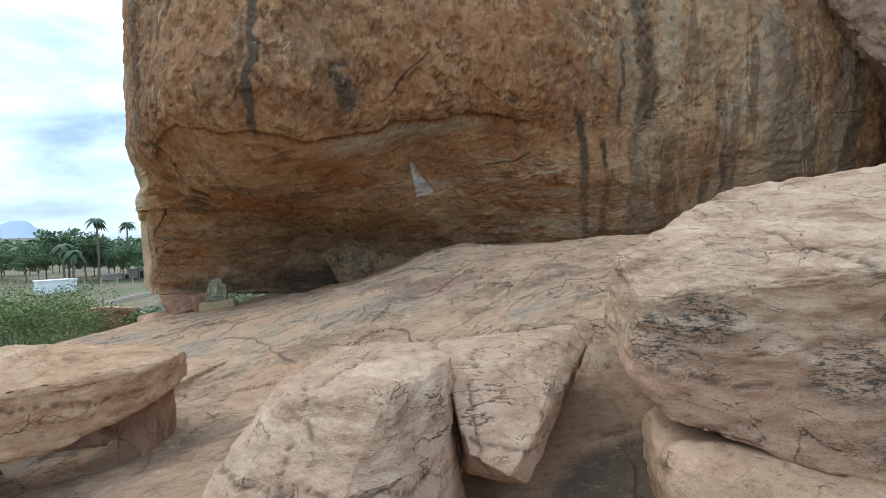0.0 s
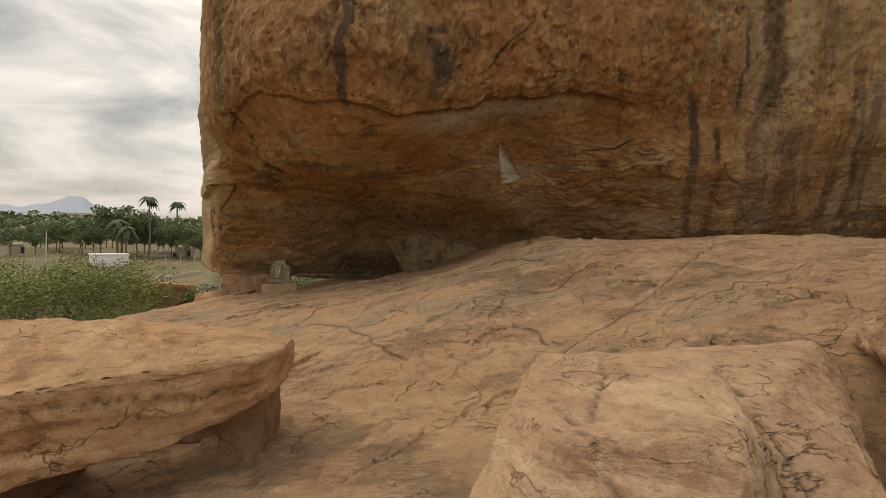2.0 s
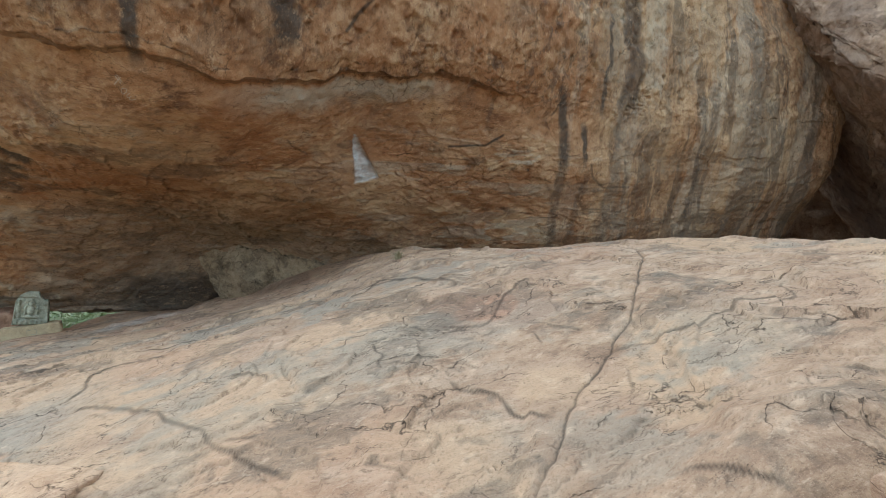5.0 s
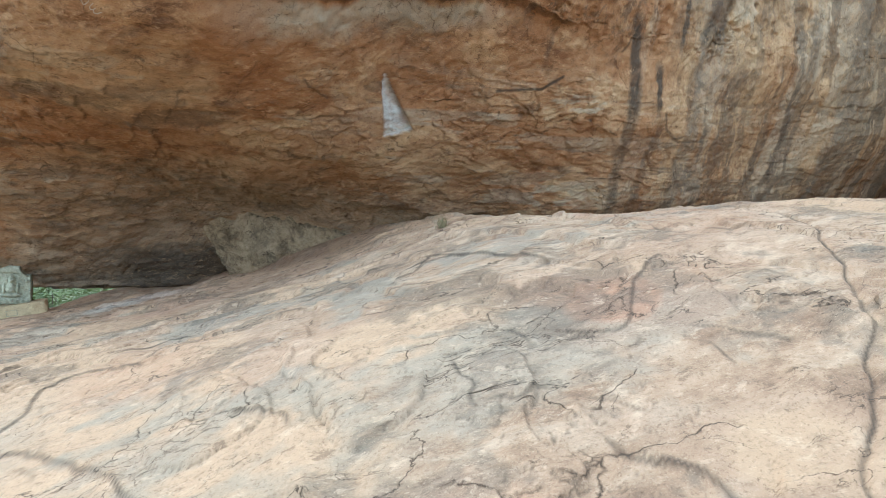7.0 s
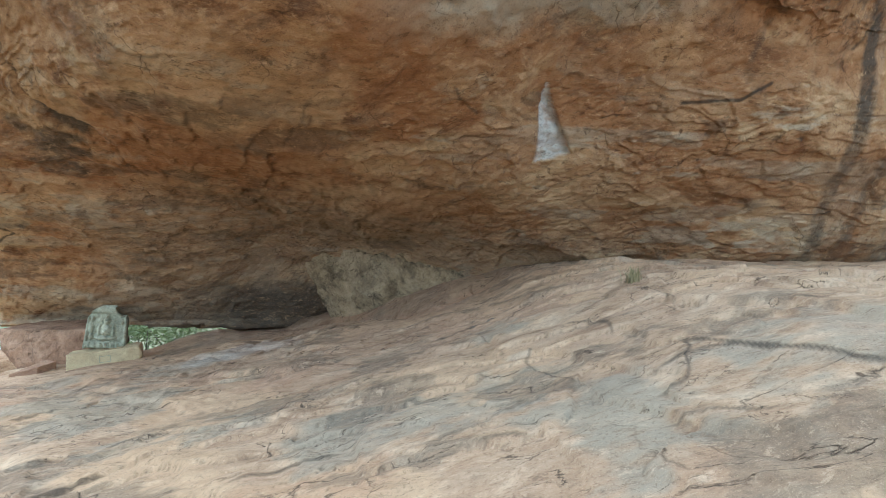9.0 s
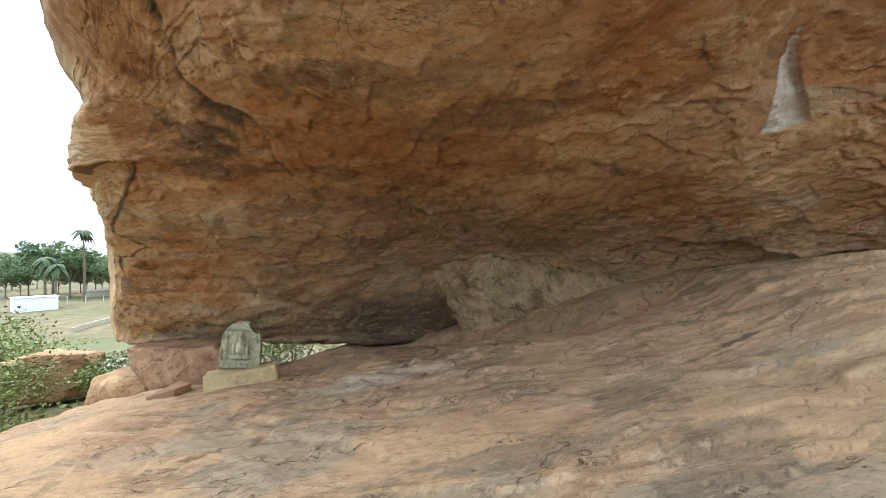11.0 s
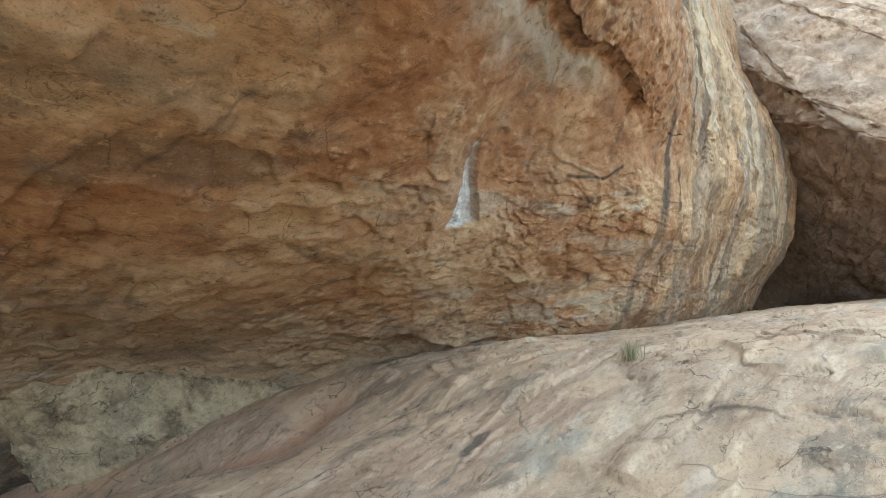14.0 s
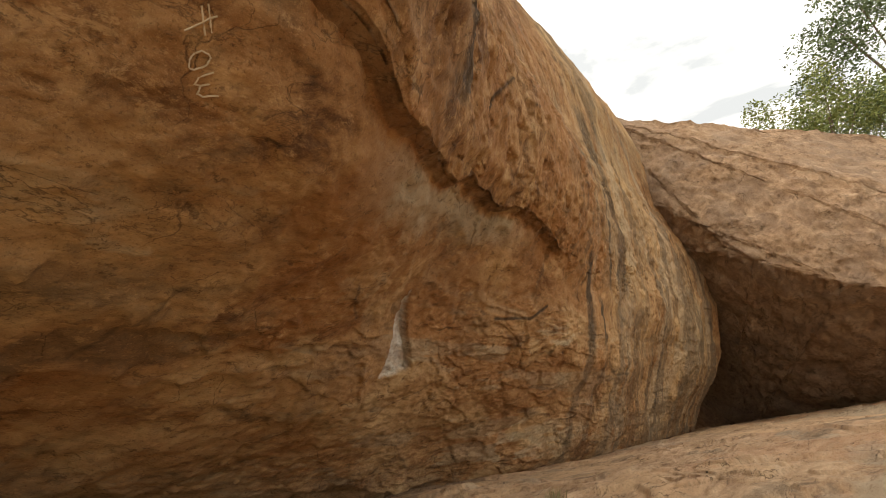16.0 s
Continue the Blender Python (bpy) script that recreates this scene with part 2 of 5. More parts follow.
    if lichen:
        col = t.mix(t.math("MULTIPLY", t.ramp(t.noise(22, 9, 0.85, stretch), [(0.49, 0.0), (0.54, 0.9)]), t.attr("lichen")), col, (0.05, 0.05, 0.042))
    col = t.mix(t.math("MULTIPLY", t.attr("crack_shade"), 0.92), col, (0.045, 0.032, 0.022))
    normal = t.bump(line, 0.5, -0.02, normal)
    normal = t.bump(med, 0.5, 0.07 * grain, normal)
    normal = t.bump(grit, 0.75, 0.022 * grain, normal)
    normal = t.bump(fine, 0.7, 0.008 * grain, normal)
    return t.done(col, t.ramp(med, [(0.3, 0.78), (0.7, 0.95)]), normal, 0.2)


PLAT_TONES = (("tan", (0.53, 0.335, 0.19), 0.8), ("grey", (0.30, 0.25, 0.18), 0.7), ("rust", (0.42, 0.205, 0.11), 0.7), ("stain_shade", (0.11, 0.085, 0.06), 0.85))
FACE_TONES = (("tan", (0.57, 0.38, 0.20), 0.85), ("grey", (0.46, 0.385, 0.27), 0.75), ("rust", (0.33, 0.14, 0.052), 0.65), ("stain_shade", (0.075, 0.056, 0.04), 0.92))
M_PLAT = rock_material("platform_rock", ((0.265, 0.155, 0.088), (0.435, 0.272, 0.157), (0.54, 0.37, 0.235), (0.43, 0.262, 0.155)), (0.7, 1.5, 1), attrs=PLAT_TONES, crack_shade=0.95, smudge=0.7, grain=1.5, flecks=1.0)
M_FACE = rock_material("cliff_rock", ((0.15, 0.07, 0.031), (0.375, 0.197, 0.087), (0.53, 0.33, 0.167), (0.36, 0.165, 0.062)), (1.3, 1.3, 0.8), attrs=FACE_TONES, crack_shade=0.6, under=(0.75, 1.1, 1.6), peel=0.6, grain=1.8, flecks=1.1)
M_BLOCK = rock_material("block_rock", ((0.27, 0.155, 0.088), (0.46, 0.30, 0.185), (0.55, 0.39, 0.255), (0.47, 0.275, 0.17)), (0.7, 0.7, 2.4), crack_shade=0.9, lichen=0.25, cells=1.4, grain=0.8, smudge=0.5)
M_SLAB = rock_material("slab_rock", ((0.28, 0.14, 0.068), (0.47, 0.275, 0.145), (0.55, 0.36, 0.21), (0.46, 0.30, 0.185)), (0.8, 0.8, 1.8), crack_shade=0.9, lichen=0.3, cells=1.4, grain=0.8)
M_FAR = rock_material("hill_rock", ((0.154, 0.089, 0.05), (0.268, 0.164, 0.097), (0.36, 0.245, 0.158), (0.227, 0.16, 0.116)), crack_shade=0.7, lichen=0.3)
M_RED = rock_material("red_rock", ((0.189, 0.102, 0.06), (0.304, 0.175, 0.102), (0.399, 0.242, 0.149), (0.263, 0.145, 0.085)), (1, 1, 1), crack_shade=0.5)
M_NUB = rock_material("support_rock", ((0.16, 0.108, 0.058), (0.35, 0.24, 0.13), (0.50, 0.355, 0.205), (0.24, 0.185, 0.12)), crack_shade=0.95, lichen=0.4, cells=1.2)
M_STELE = rock_material("grey_stone", ((0.225, 0.21, 0.14), (0.349, 0.325, 0.221), (0.472, 0.43, 0.295), (0.303, 0.29, 0.195)), crack_shade=0.0, grain=0.4, peel=0.0)
M_PED = rock_material("pedestal_stone", ((0.378, 0.26, 0.133), (0.527, 0.38, 0.207), (0.63, 0.47, 0.273), (0.481, 0.36, 0.199)), crack_shade=0.1, grain=0.5, peel=0.1)


def plain_material(name, a, b, scale, rough=0.9, bump=0.3, dist=0.02):
    t = Tree(name)
    n = t.noise(scale, 6, 0.65)
    nor = t.bump(t.noise(scale * 5, 5, 0.7), bump, dist)
    return t.done(t.mix(t.ramp(n, [(0.3, 0.0), (0.7, 1.0)]), a, b), rough, nor)


def leaf_material(name, a, b):
    t = Tree(name)
    g = t.nt.nodes.new("ShaderNodeNewGeometry")
    col = t.mix(g.outputs["Random Per Island"], a, b)
    t.bsdf.inputs["Transmission Weight"].default_value = 0.0
    return t.done(col, 0.6, None, 0.3)
M_LEAF = leaf_material("tree_leaves", (0.07, 0.11, 0.05), (0.15, 0.2, 0.10))
M_BUSH = leaf_material("bush_leaves", (0.12, 0.16, 0.045), (0.24, 0.28, 0.09))
M_FARLEAF = leaf_material("far_leaves", (0.08, 0.12, 0.055), (0.17, 0.22, 0.10))
M_PALM = leaf_material("palm_leaves", (0.05, 0.075, 0.035), (0.09, 0.12, 0.055))
M_STRAW = leaf_material("dry_grass", (0.20, 0.15, 0.07), (0.36, 0.29, 0.15))
M_BARK = plain_material("bark", (0.12, 0.09, 0.065), (0.22, 0.175, 0.13), 9)
M_WHITE = plain_material("white_plaster", (0.74, 0.74, 0.72), (0.82, 0.82, 0.80), 1.5, 0.8, 0.1)
M_ROOF = plain_material("roof_sheet", (0.42, 0.40, 0.38), (0.55, 0.53, 0.5), 2.0)
M_POST = plain_material("concrete_post", (0.45, 0.43, 0.40), (0.58, 0.56, 0.52), 6)
M_DARK = plain_material("window_dark", (0.03, 0.03, 0.035), (0.05, 0.05, 0.055), 3, 0.4)
M_WALLSTONE = plain_material("low_wall", (0.40, 0.33, 0.25), (0.52, 0.45, 0.36), 3)
M_FLOWER = plain_material("white_petal", (0.75, 0.76, 0.74), (0.85, 0.86, 0.84), 8)
M_SCRATCH = plain_material("scratched_stone", (0.44, 0.33, 0.22), (0.56, 0.45, 0.32), 20)
# distance haze is mixed into the base colour of the hills
M_HILLS = plain_material("haze_tinted_hills", (0.34, 0.39, 0.46), (0.38, 0.43, 0.50), 0.004, 1.0, 0.0)


def field_material():
    t = Tree("field_soil")
    big = t.noise(0.05, 5, 0.6)
    med = t.noise(0.6, 7, 0.65)
    col = t.ramp(med, [(0.3, (0.11, 0.10, 0.05)), (0.5, (0.19, 0.15, 0.085)), (0.7, (0.27, 0.205, 0.125))])
    col = t.mix(t.ramp(big, [(0.46, 0.0), (0.6, 0.6)]), col, (0.10, 0.125, 0.05))
    return t.done(col, 0.95, t.bump(t.noise(3, 6, 0.7), 0.6, 0.1))


M_FIELD = field_material()

# ---- ground of the plain ----


def plain_height(x, y):
    r = np.hypot(x + 2, y - 12)
    z = -1.6 - 2.0 * smooth(13, 30, r) - 3.6 * smooth(28, 75, r)
    return z + 0.25 * vnoise(x * 0.09, y * 0.09, x * 0) * smooth(16, 30, r)


_g = np.concatenate([-np.geomspace(2600, 44, 46), np.linspace(-42, 42, 85), np.geomspace(44, 2600, 46)])
_gx, _gy = np.meshgrid(_g, _g + 10)
ground = new("ground", grid_mesh("ground", _gx, _gy, plain_height(_gx, _gy)))
ground.data.materials.append(M_FIELD)
tagged(ground, "dry brown field with green scrub reaching to the horizon", "ground", kind="structure")

# ---- bare rock underfoot: heights at stations across (x) and ahead (y) ----
PX = [-14, -8, -5.5, -3.5, -1.8, 0, 2, 5, 12]
PY = [0, 3.5, 6, 8, 10, 12.5, 16, 22]
PLAT = np.array([
    [-2.0, -1.87, -1.69, -1.59, -1.52, -1.44, -1.3, -1.3],
    [-0.76, -0.56, -0.33, -0.12, -0.01, 0.2, 0.12, -0.5],
    [-0.22, -0.07, 0.07, 0.11, 0.41, 0.5, 0.42, 0.22],
    [0.19, 0.13, 0.16, 0.58, 0.90, 0.92, 0.86, 0.75],
    [0.4, 0.47, 0.52, 1.05, 1.36, 1.31, 1.36, 1.2],
    [0.55, 0.47, 0.78, 1.47, 1.84, 1.92, 1.98, 1.4],
    [0.5, 0.5, 1.49, 1.90, 2.16, 2.12, 2.05, 1.6],
    [0.61, 1.0, 1.9, 2.2, 2.2, 2.15, 2.05, 1.82],
    [1.0, 1.89, 2.2, 2.3, 2.36, 2.3, 2.18, 1.98],
])
MAIN_CRACK = [(-2.1, 4.6), (-1.35, 5.55), (-0.46, 6.34), (0.08, 6.92), (0.51, 7.18), (1.12, 7.75), (1.7, 8.4), (2.2, 9.0), (2.6, 9.9), (3.0, 11.5)]
# open cracks and the broken edges of peeling sheets, by stretch of the walk: points, then how far the far side stands proud
CRACKS = [
    ([(-0.83, 7.52), (-0.78, 7.32), (-0.58, 7.16), (-0.42, 6.87), (-0.2, 6.7)], 0.03),
    ([(-3.87, 9.1), (-3.56, 8.83), (-2.93, 8.21), (-2.57, 7.6), (-2.4, 7.29), (-2.02, 6.91)], 0.04),
    ([(-0.1, 5.8), (0.18, 5.53), (0.25, 5.33)], 0.03),
    ([(2.81, 8.15), (2.81, 7.61), (2.67, 7.06)], 0.03),
    ([(-1.24, 10.39), (-0.74, 10.5), (-0.55, 10.06)], 0.02),
    ([(-0.56, 8.23), (-0.31, 8.06)], 0.02),
    ([(0.09, 7.8), (0.07, 7.55)], 0.02),
    ([(0.51, 7.18), (1.0, 7.05), (1.6, 7.1), (2.1, 6.9)], 0.02),
]
CRACKS += [
    ([(-1.34, 10.06), (-1.12, 10.1), (-0.87, 10.61), (-0.71, 10.54), (-0.59, 10.05), (-0.32, 9.7), (-0.12, 9.4), (-0.21, 9.07)], 0.035),
    ([(-0.61, 8.33), (-0.49, 8.23), (-0.34, 8.12), (-0.16, 8.08), (0.01, 8.43), (0.33, 8.69), (0.58, 8.74)], 0.03),
    ([(-1.24, 8.35), (-1.28, 8.1), (-1.27, 7.93), (-1.32, 7.85), (-1.26, 7.74)], 0.02),
    ([(-4.04, 9.35), (-4.02, 9.67), (-4.05, 10.03), (-3.95, 10.43), (-3.26, 9.88)], 0.03),
    ([(-2.56, 8.58), (-2.37, 8.38), (-2.24, 8.37), (-2.15, 8.28), (-2.13, 8.09)], 0.02),
    ([(-3.74, 10.51), (-3.45, 10.65), (-3.05, 10.65)], 0.03),
    ([(-0.9, 8.42), (-0.76, 8.29), (-0.75, 8.17)], 0.015),
    ([(-2.39, 10.14), (-2.02, 9.97)], 0.02),
    ([(-0.11, 10.64), (0.15, 10.48)], 0.02),
]
CRACKS += [
    ([(-1.58, 11.69), (-1.62, 11.49), (-1.74, 11.25), (-1.66, 10.9), (-1.59, 10.57)], 0.03),
    ([(-1.06, 12.03), (-0.95, 11.7), (-0.98, 11.34), (-1.05, 11.15)], 0.03),
    ([(-0.35, 12.23), (-0.22, 11.9), (-0.41, 11.47), (-0.46, 11.33)], 0.03),
    ([(-4.99, 11.69), (-4.95, 11.99), (-4.73, 11.96)], 0.02),
    ([(-1.75, 13.54), (-1.6, 13.36)], 0.05),
    ([(-5.07, 14.19), (-4.91, 14.62), (-4.75, 14.58)], 0.02),
    ([(-2.22, 14.05), (-2.13, 13.83)], 0.02),
    ([(-1.02, 13.39), (-1.33, 13.04), (-1.43, 12.82)], 0.02),
    ([(-2.26, 13.17), (-2.0, 13.21), (-1.71, 13.32)], 0.03),
    ([(-6.9, 7.0), (-7.4, 8.4), (-6.5, 9.2), (-5.2, 9.9)], 0.03),
    ([(-7.2, 10.3), (-5.8, 10.6), (-4.7, 11.3)], 0.03),
    ([(-6.6, 13.2), (-6.0, 13.6), (-5.4, 13.4)], 0.03),
]


def platform_base(x, y):
    s = x.shape
    bx, by = spline_basis(PX, x.ravel()), spline_basis(PY, y.ravel())
    return np.einsum("ni,nj,ij->n", bx, by, PLAT, optimize=True).reshape(s)


def platform_height(x, y):
    z = platform_base(x, y)
    wx, wy = x + 0.35 * fbm(x * 0.9, y * 0.9, 0 * x, 3), y + 0.35 * fbm(x * 0.9 + 40, y * 0.9, 0 * x, 3)
    f = 0.55 * wx + 0.28 * wy + 0.5 * fbm(wx * 0.4, wy * 0.4, 0 * x + 3, 3)
    gate = smooth(-0.25, 0.35, fbm(x * 0.5 + 7, y * 0.5, 0 * x, 2))
    z = z + 0.05 * gate * sheets(f * 1.35)
    g2 = smooth(-0.1, 0.4, fbm(x * 0.8 - 7, y * 0.8 + 3, 0 * x, 2))
    z = z + 0.03 * g2 * sheets(fbm(wx * 0.8 + 9, wy * 0.8, 0 * x, 3) * 2.0)
    z = z + 0.05 * fbm(x * 0.5, y * 0.5, 0 * x + 8, 3) + 0.012 * fbm(x * 2.6, y * 2.6, 0 * x, 4, 0.6)
    # a shallow trough along the foot of the supporting rock
    foot = to_line(x, y, [(-5.2, 19.2), (-3.5, 18.4), (-2.6, 16.9), (-1.8, 16.1), (-1.2, 16.3)])
    z = z - 0.27 * np.exp(-(foot / 0.5) ** 2)
    # low swells beside the stele
    z = z + 0.2 * np.exp(-((x + 6.1) / 1.2) ** 2 - ((y - 18.5) / 1.2) ** 2) + 0.13 * np.exp(-((x + 9.3) / 1.2) ** 2 - ((y - 17.4) / 0.9) ** 2)
    # a worn hollow that drains down the dome
    drain = to_line(x, y, [(-0.3, 12.7), (-0.6, 12.35), (-1.15, 12.2), (-1.8, 12.3), (-2.4, 12.2)])
    z = z - 0.035 * np.exp(-(drain / 0.13) ** 2) * smooth(-2.2, -0.8, x)
    z = z + 0.42 * np.exp(-((x - 0.55) / 0.8) ** 2 - ((y - 5.55) / 0.55) ** 2)
    rim = np.maximum.reduce([smooth(-11.5, -15, x), smooth(20, 22.5, x), smooth(-2.5, -5, y), smooth(21.5, 24, y)])
    return z - 5.0 * rim


def stations(*runs):
    """Grid lines: each run gives where it begins and its step; the last gives the end."""
    return np.concatenate([np.arange(a, b, step) for (a, step), (b, _) in zip(runs[:-1], runs[1:])])


_sx = stations((-15.2, 0.16), (-7.6, 0.035), (-4.6, 0.017), (2.4, 0.035), (4.5, 0.2), (23.0, 0))
_sy = stations((-5.2, 0.2), (3.0, 0.04), (5.2, 0.017), (13.6, 0.035), (18.6, 0.12), (24.4, 0))
_gx, _gy = np.meshgrid(_sx, _sy)
_gz = platform_height(_gx, _gy)
_wx, _wy = _gx + 0.05 * fbm(_gx * 2.5, _gy * 2.5, 0 * _gx, 3), _gy + 0.05 * fbm(_gx * 2.5 + 9, _gy * 2.5, 0 * _gx, 3)
_dm = to_line(_wx, _wy, MAIN_CRACK)
_ck = (1 - smooth(0.003, 0.017, _dm)) * (0.7 + 0.3 * vnoise(_gx * 3, _gy * 3, 0 * _gx))
_gz -= 0.025 * (1 - smooth(0.0, 0.04, _dm))


def soften(pts):
    """A polyline with its corners cut twice."""
    for _ in range(2):
        cut = [pts[0]]
        for (ax, ay), (bx, by) in zip(pts[:-1], pts[1:]):
            cut += [(0.75 * ax + 0.25 * bx, 0.75 * ay + 0.25 * by), (0.25 * ax + 0.75 * bx, 0.25 * ay + 0.75 * by)]
        pts = cut + [pts[-1]]
    return pts


def break_sheet(pts, proud, dark, reach):
    """A broken edge along a polyline: a dark gap, and the far side stands proud of it."""
    (i0, i1), (j0, j1) = (np.searchsorted(g, (min(p[k] for p in pts) - 3 * reach, max(p[k] for p in pts) + 3 * reach)) for k, g in ((0, _sx), (1, _sy)))
    w = (slice(j0, j1), slice(i0, i1))
    if i1 - i0 < 2 or j1 - j0 < 2:
        return
    gx, gy = _wx[w], _wy[w]
    best, side = np.full(gx.shape, 1e9), np.zeros(gx.shape)
    if pts[-1][0] < pts[0][0]:
        pts = pts[::-1]
    for (ax, ay), (bx, by) in zip(pts[:-1], pts[1:]):
        vx, vy = bx - ax, by - ay
        t = np.clip(((gx - ax) * vx + (gy - ay) * vy) / (vx * vx + vy * vy + 1e-9), 0, 1)
        d = np.hypot(gx - ax - t * vx, gy - ay - t * vy)
        near = d < best
        best = np.where(near, d, best)
        side = np.where(near, (vx * (gy - ay) - vy * (gx - ax)) / (math.hypot(vx, vy) + 1e-9), side)
    along = np.hypot(gx - pts[0][0], gy - pts[0][1]), np.hypot(gx - pts[-1][0], gy - pts[-1][1])
    taper = smooth(0.0, 0.12, np.minimum(*along))
    _ck[w] = np.maximum(_ck[w], dark * (0.2 + 0.8 * taper) * (0.8 + 0.2 * vnoise(gx * 5, gy * 5, 0 * gx)) * (1 - smooth(0.003, 0.022, best)))
    _gz[w] += 0.6 * proud * taper * smooth(-0.03, 0.03, side) * np.exp(-best / reach)


for _line, _proud in CRACKS:
    break_sheet(soften(_line), _proud, 0.9, 0.16)
# short curved flake edges between them
_rng = random.Random(77)
for _k in range(190):
    _px, _py = _rng.uniform(-7, 4.5), _rng.uniform(4.2, 14.5)
    _h, _len, _bend = _rng.gauss(-0.35, 0.5), _rng.uniform(0.12, 0.4) * (2.2 if _rng.random() < 0.2 else 1), _rng.uniform(-2.6, 2.6)
    _pts = []
    for _i in range(9):
        _pts.append((_px, _py))
        _h += _bend * _len / 8 + _rng.gauss(0, 0.25)
        _px, _py = _px + math.cos(_h) * _len / 8, _py + math.sin(_h) * _len / 8
    _amt = _rng.uniform(0.25, 0.9)
    break_sheet(_pts, 0.018 * _amt, 0.85 * _amt, 0.1)
# broken edges of thin peeling sheets, their shade drawn in as dark lines
for _sc, _amp, _off in ((0.9, 0.035, 0.0), (1.9, 0.018, 23.0), (3.8, 0.009, 47.0)):
    _fld = _sc * (0.35 * _gx + 0.95 * _gy) + 1.6 * fbm(_gx * _sc * 0.55 + _off, _gy * _sc * 0.55, 0 * _gx + _off, 4, 0.55)
    _gt = smooth(0.0, 0.35, fbm(_gx * _sc * 0.5 + _off + 9, _gy * _sc * 0.5, 0 * _gx, 3))
    _gz += _amp * _gt * sheets(_fld)
    _ck = np.maximum(_ck, 0.45 * _gt * (1 - smooth(0.0, 0.008 + 0.012 * _sc, _fld - np.floor(_fld))))
_n1 = fbm(_gx * 0.7 + 3, _gy * 0.7, 0 * _gx, 4)
_under = smooth(13.2, 15.5, _gy + 0.25 * _gx)
_grey = 0.75 * smooth(0.0, 0.7, fbm(_gx * 0.7 + 3, _gy * 1.1, 0 * _gx, 6, 0.62)) * smooth(5.5, 9.0, _gy) * (1 - 0.5 * _under)
_side = fbm(_gx * 1.3 + 31, _gy * 2.0, 0 * _gx, 5, 0.62)
_grey = np.maximum(_grey, 0.8 * smooth(-0.3, 0.4, _side) * np.maximum(np.exp(-np.hypot((_gx - 0.6) / 1.2, (_gy - 6.6) / 1.2) ** 2), smooth(-3.2, -4.4, _gx) * smooth(10.5, 9.0, _gy)))
_pale = 0.24 * (1 - smooth(0.45, 0.85, np.hypot((_gx + 4.84) / 1.5, (_gy - 15.6) / 0.75) + 0.22 * fbm(_gx * 2, _gy * 2, 0 * _gx, 4)))
for _px, _py, _rx, _ry in ((-1.75, 11.5, 0.2, 0.09),):
    _pale = np.maximum(_pale, 0.12 * (1 - smooth(0.6, 1.05, np.hypot((_gx - _px) / _rx, (_gy - _py) / _ry) + 0.25 * fbm(_gx * 6, _gy * 6, 0 * _gx, 2))))
_stain_shade = 0.5 * smooth(0.3, 0.9, fbm(_gx * 1.1 - 5, _gy * 1.4, 0 * _gx, 6, 0.66))
# a dark stain, deepened with the shade of the gap by the ledge rock
_stain_shade = np.maximum(_stain_shade, 0.9 * (1 - smooth(0.5, 0.9, np.hypot((_gx - 1.45) / 1.1, (_gy - 3.6) / 1.2) + 0.3 * fbm(_gx * 2, _gy * 2, 0 * _gx, 3))))
_stain_shade = np.maximum(_stain_shade, 0.9 * (1 - smooth(0.6, 1.0, np.hypot((_gx + 1.6) / 0.22, (_gy - 13.3) / 0.1))))
_rust = 0.38 * smooth(0.2, 0.8, fbm(_gx * 0.6 + 20, _gy * 0.6, 0 * _gx, 4))
_foot = to_line(_gx, _gy, [(-2.4, 16.6), (-1.8, 16.1), (-1.2, 16.3)])
_rust = np.maximum(_rust, 0.9 * np.exp(-(_foot / 0.3) ** 2))
_drain = to_line(_wx, _wy, [(-0.3, 12.7), (-0.6, 12.35), (-1.15, 12.2), (-1.8, 12.3), (-2.4, 12.2)])
_stain_shade = np.maximum(_stain_shade, 0.32 * (1 - smooth(0.0, 0.2, _drain)) * smooth(-2.2, -0.6, _gx))
_rust = np.maximum(_rust, 0.8 * (1 - smooth(0.7, 1.05, np.hypot((_gx + 0.1) / 0.42, (_gy - 8.45) / 0.38) + 0.15 * _n1)))
_rust = np.maximum(_rust, 0.45 * (1 - smooth(0.4, 1.1, np.hypot((_gx + 0.3) / 0.55, (_gy - 8.75) / 0.5) + 0.2 * _n1)))
platform = new("rock_platform", grid_mesh("rock_platform", _gx, _gy, _gz, {"crack_shade": _ck, "grey": _grey, "pale": _pale, "stain_shade": _stain_shade, "rust": _rust, "tan": 0.85 * smooth(-0.1, 0.4, fbm(_gx * 0.9 + 60, _gy * 0.9, 0 * _gx, 4))}))
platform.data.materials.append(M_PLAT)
tagged(platform, "tan weathered granite bedrock with cracks and peeling sheets", "bedrock", kind="structure")


def ground_z(x, y):
    return float(platform_height(np.array([[x]], float), np.array([[y]], float))[0, 0])


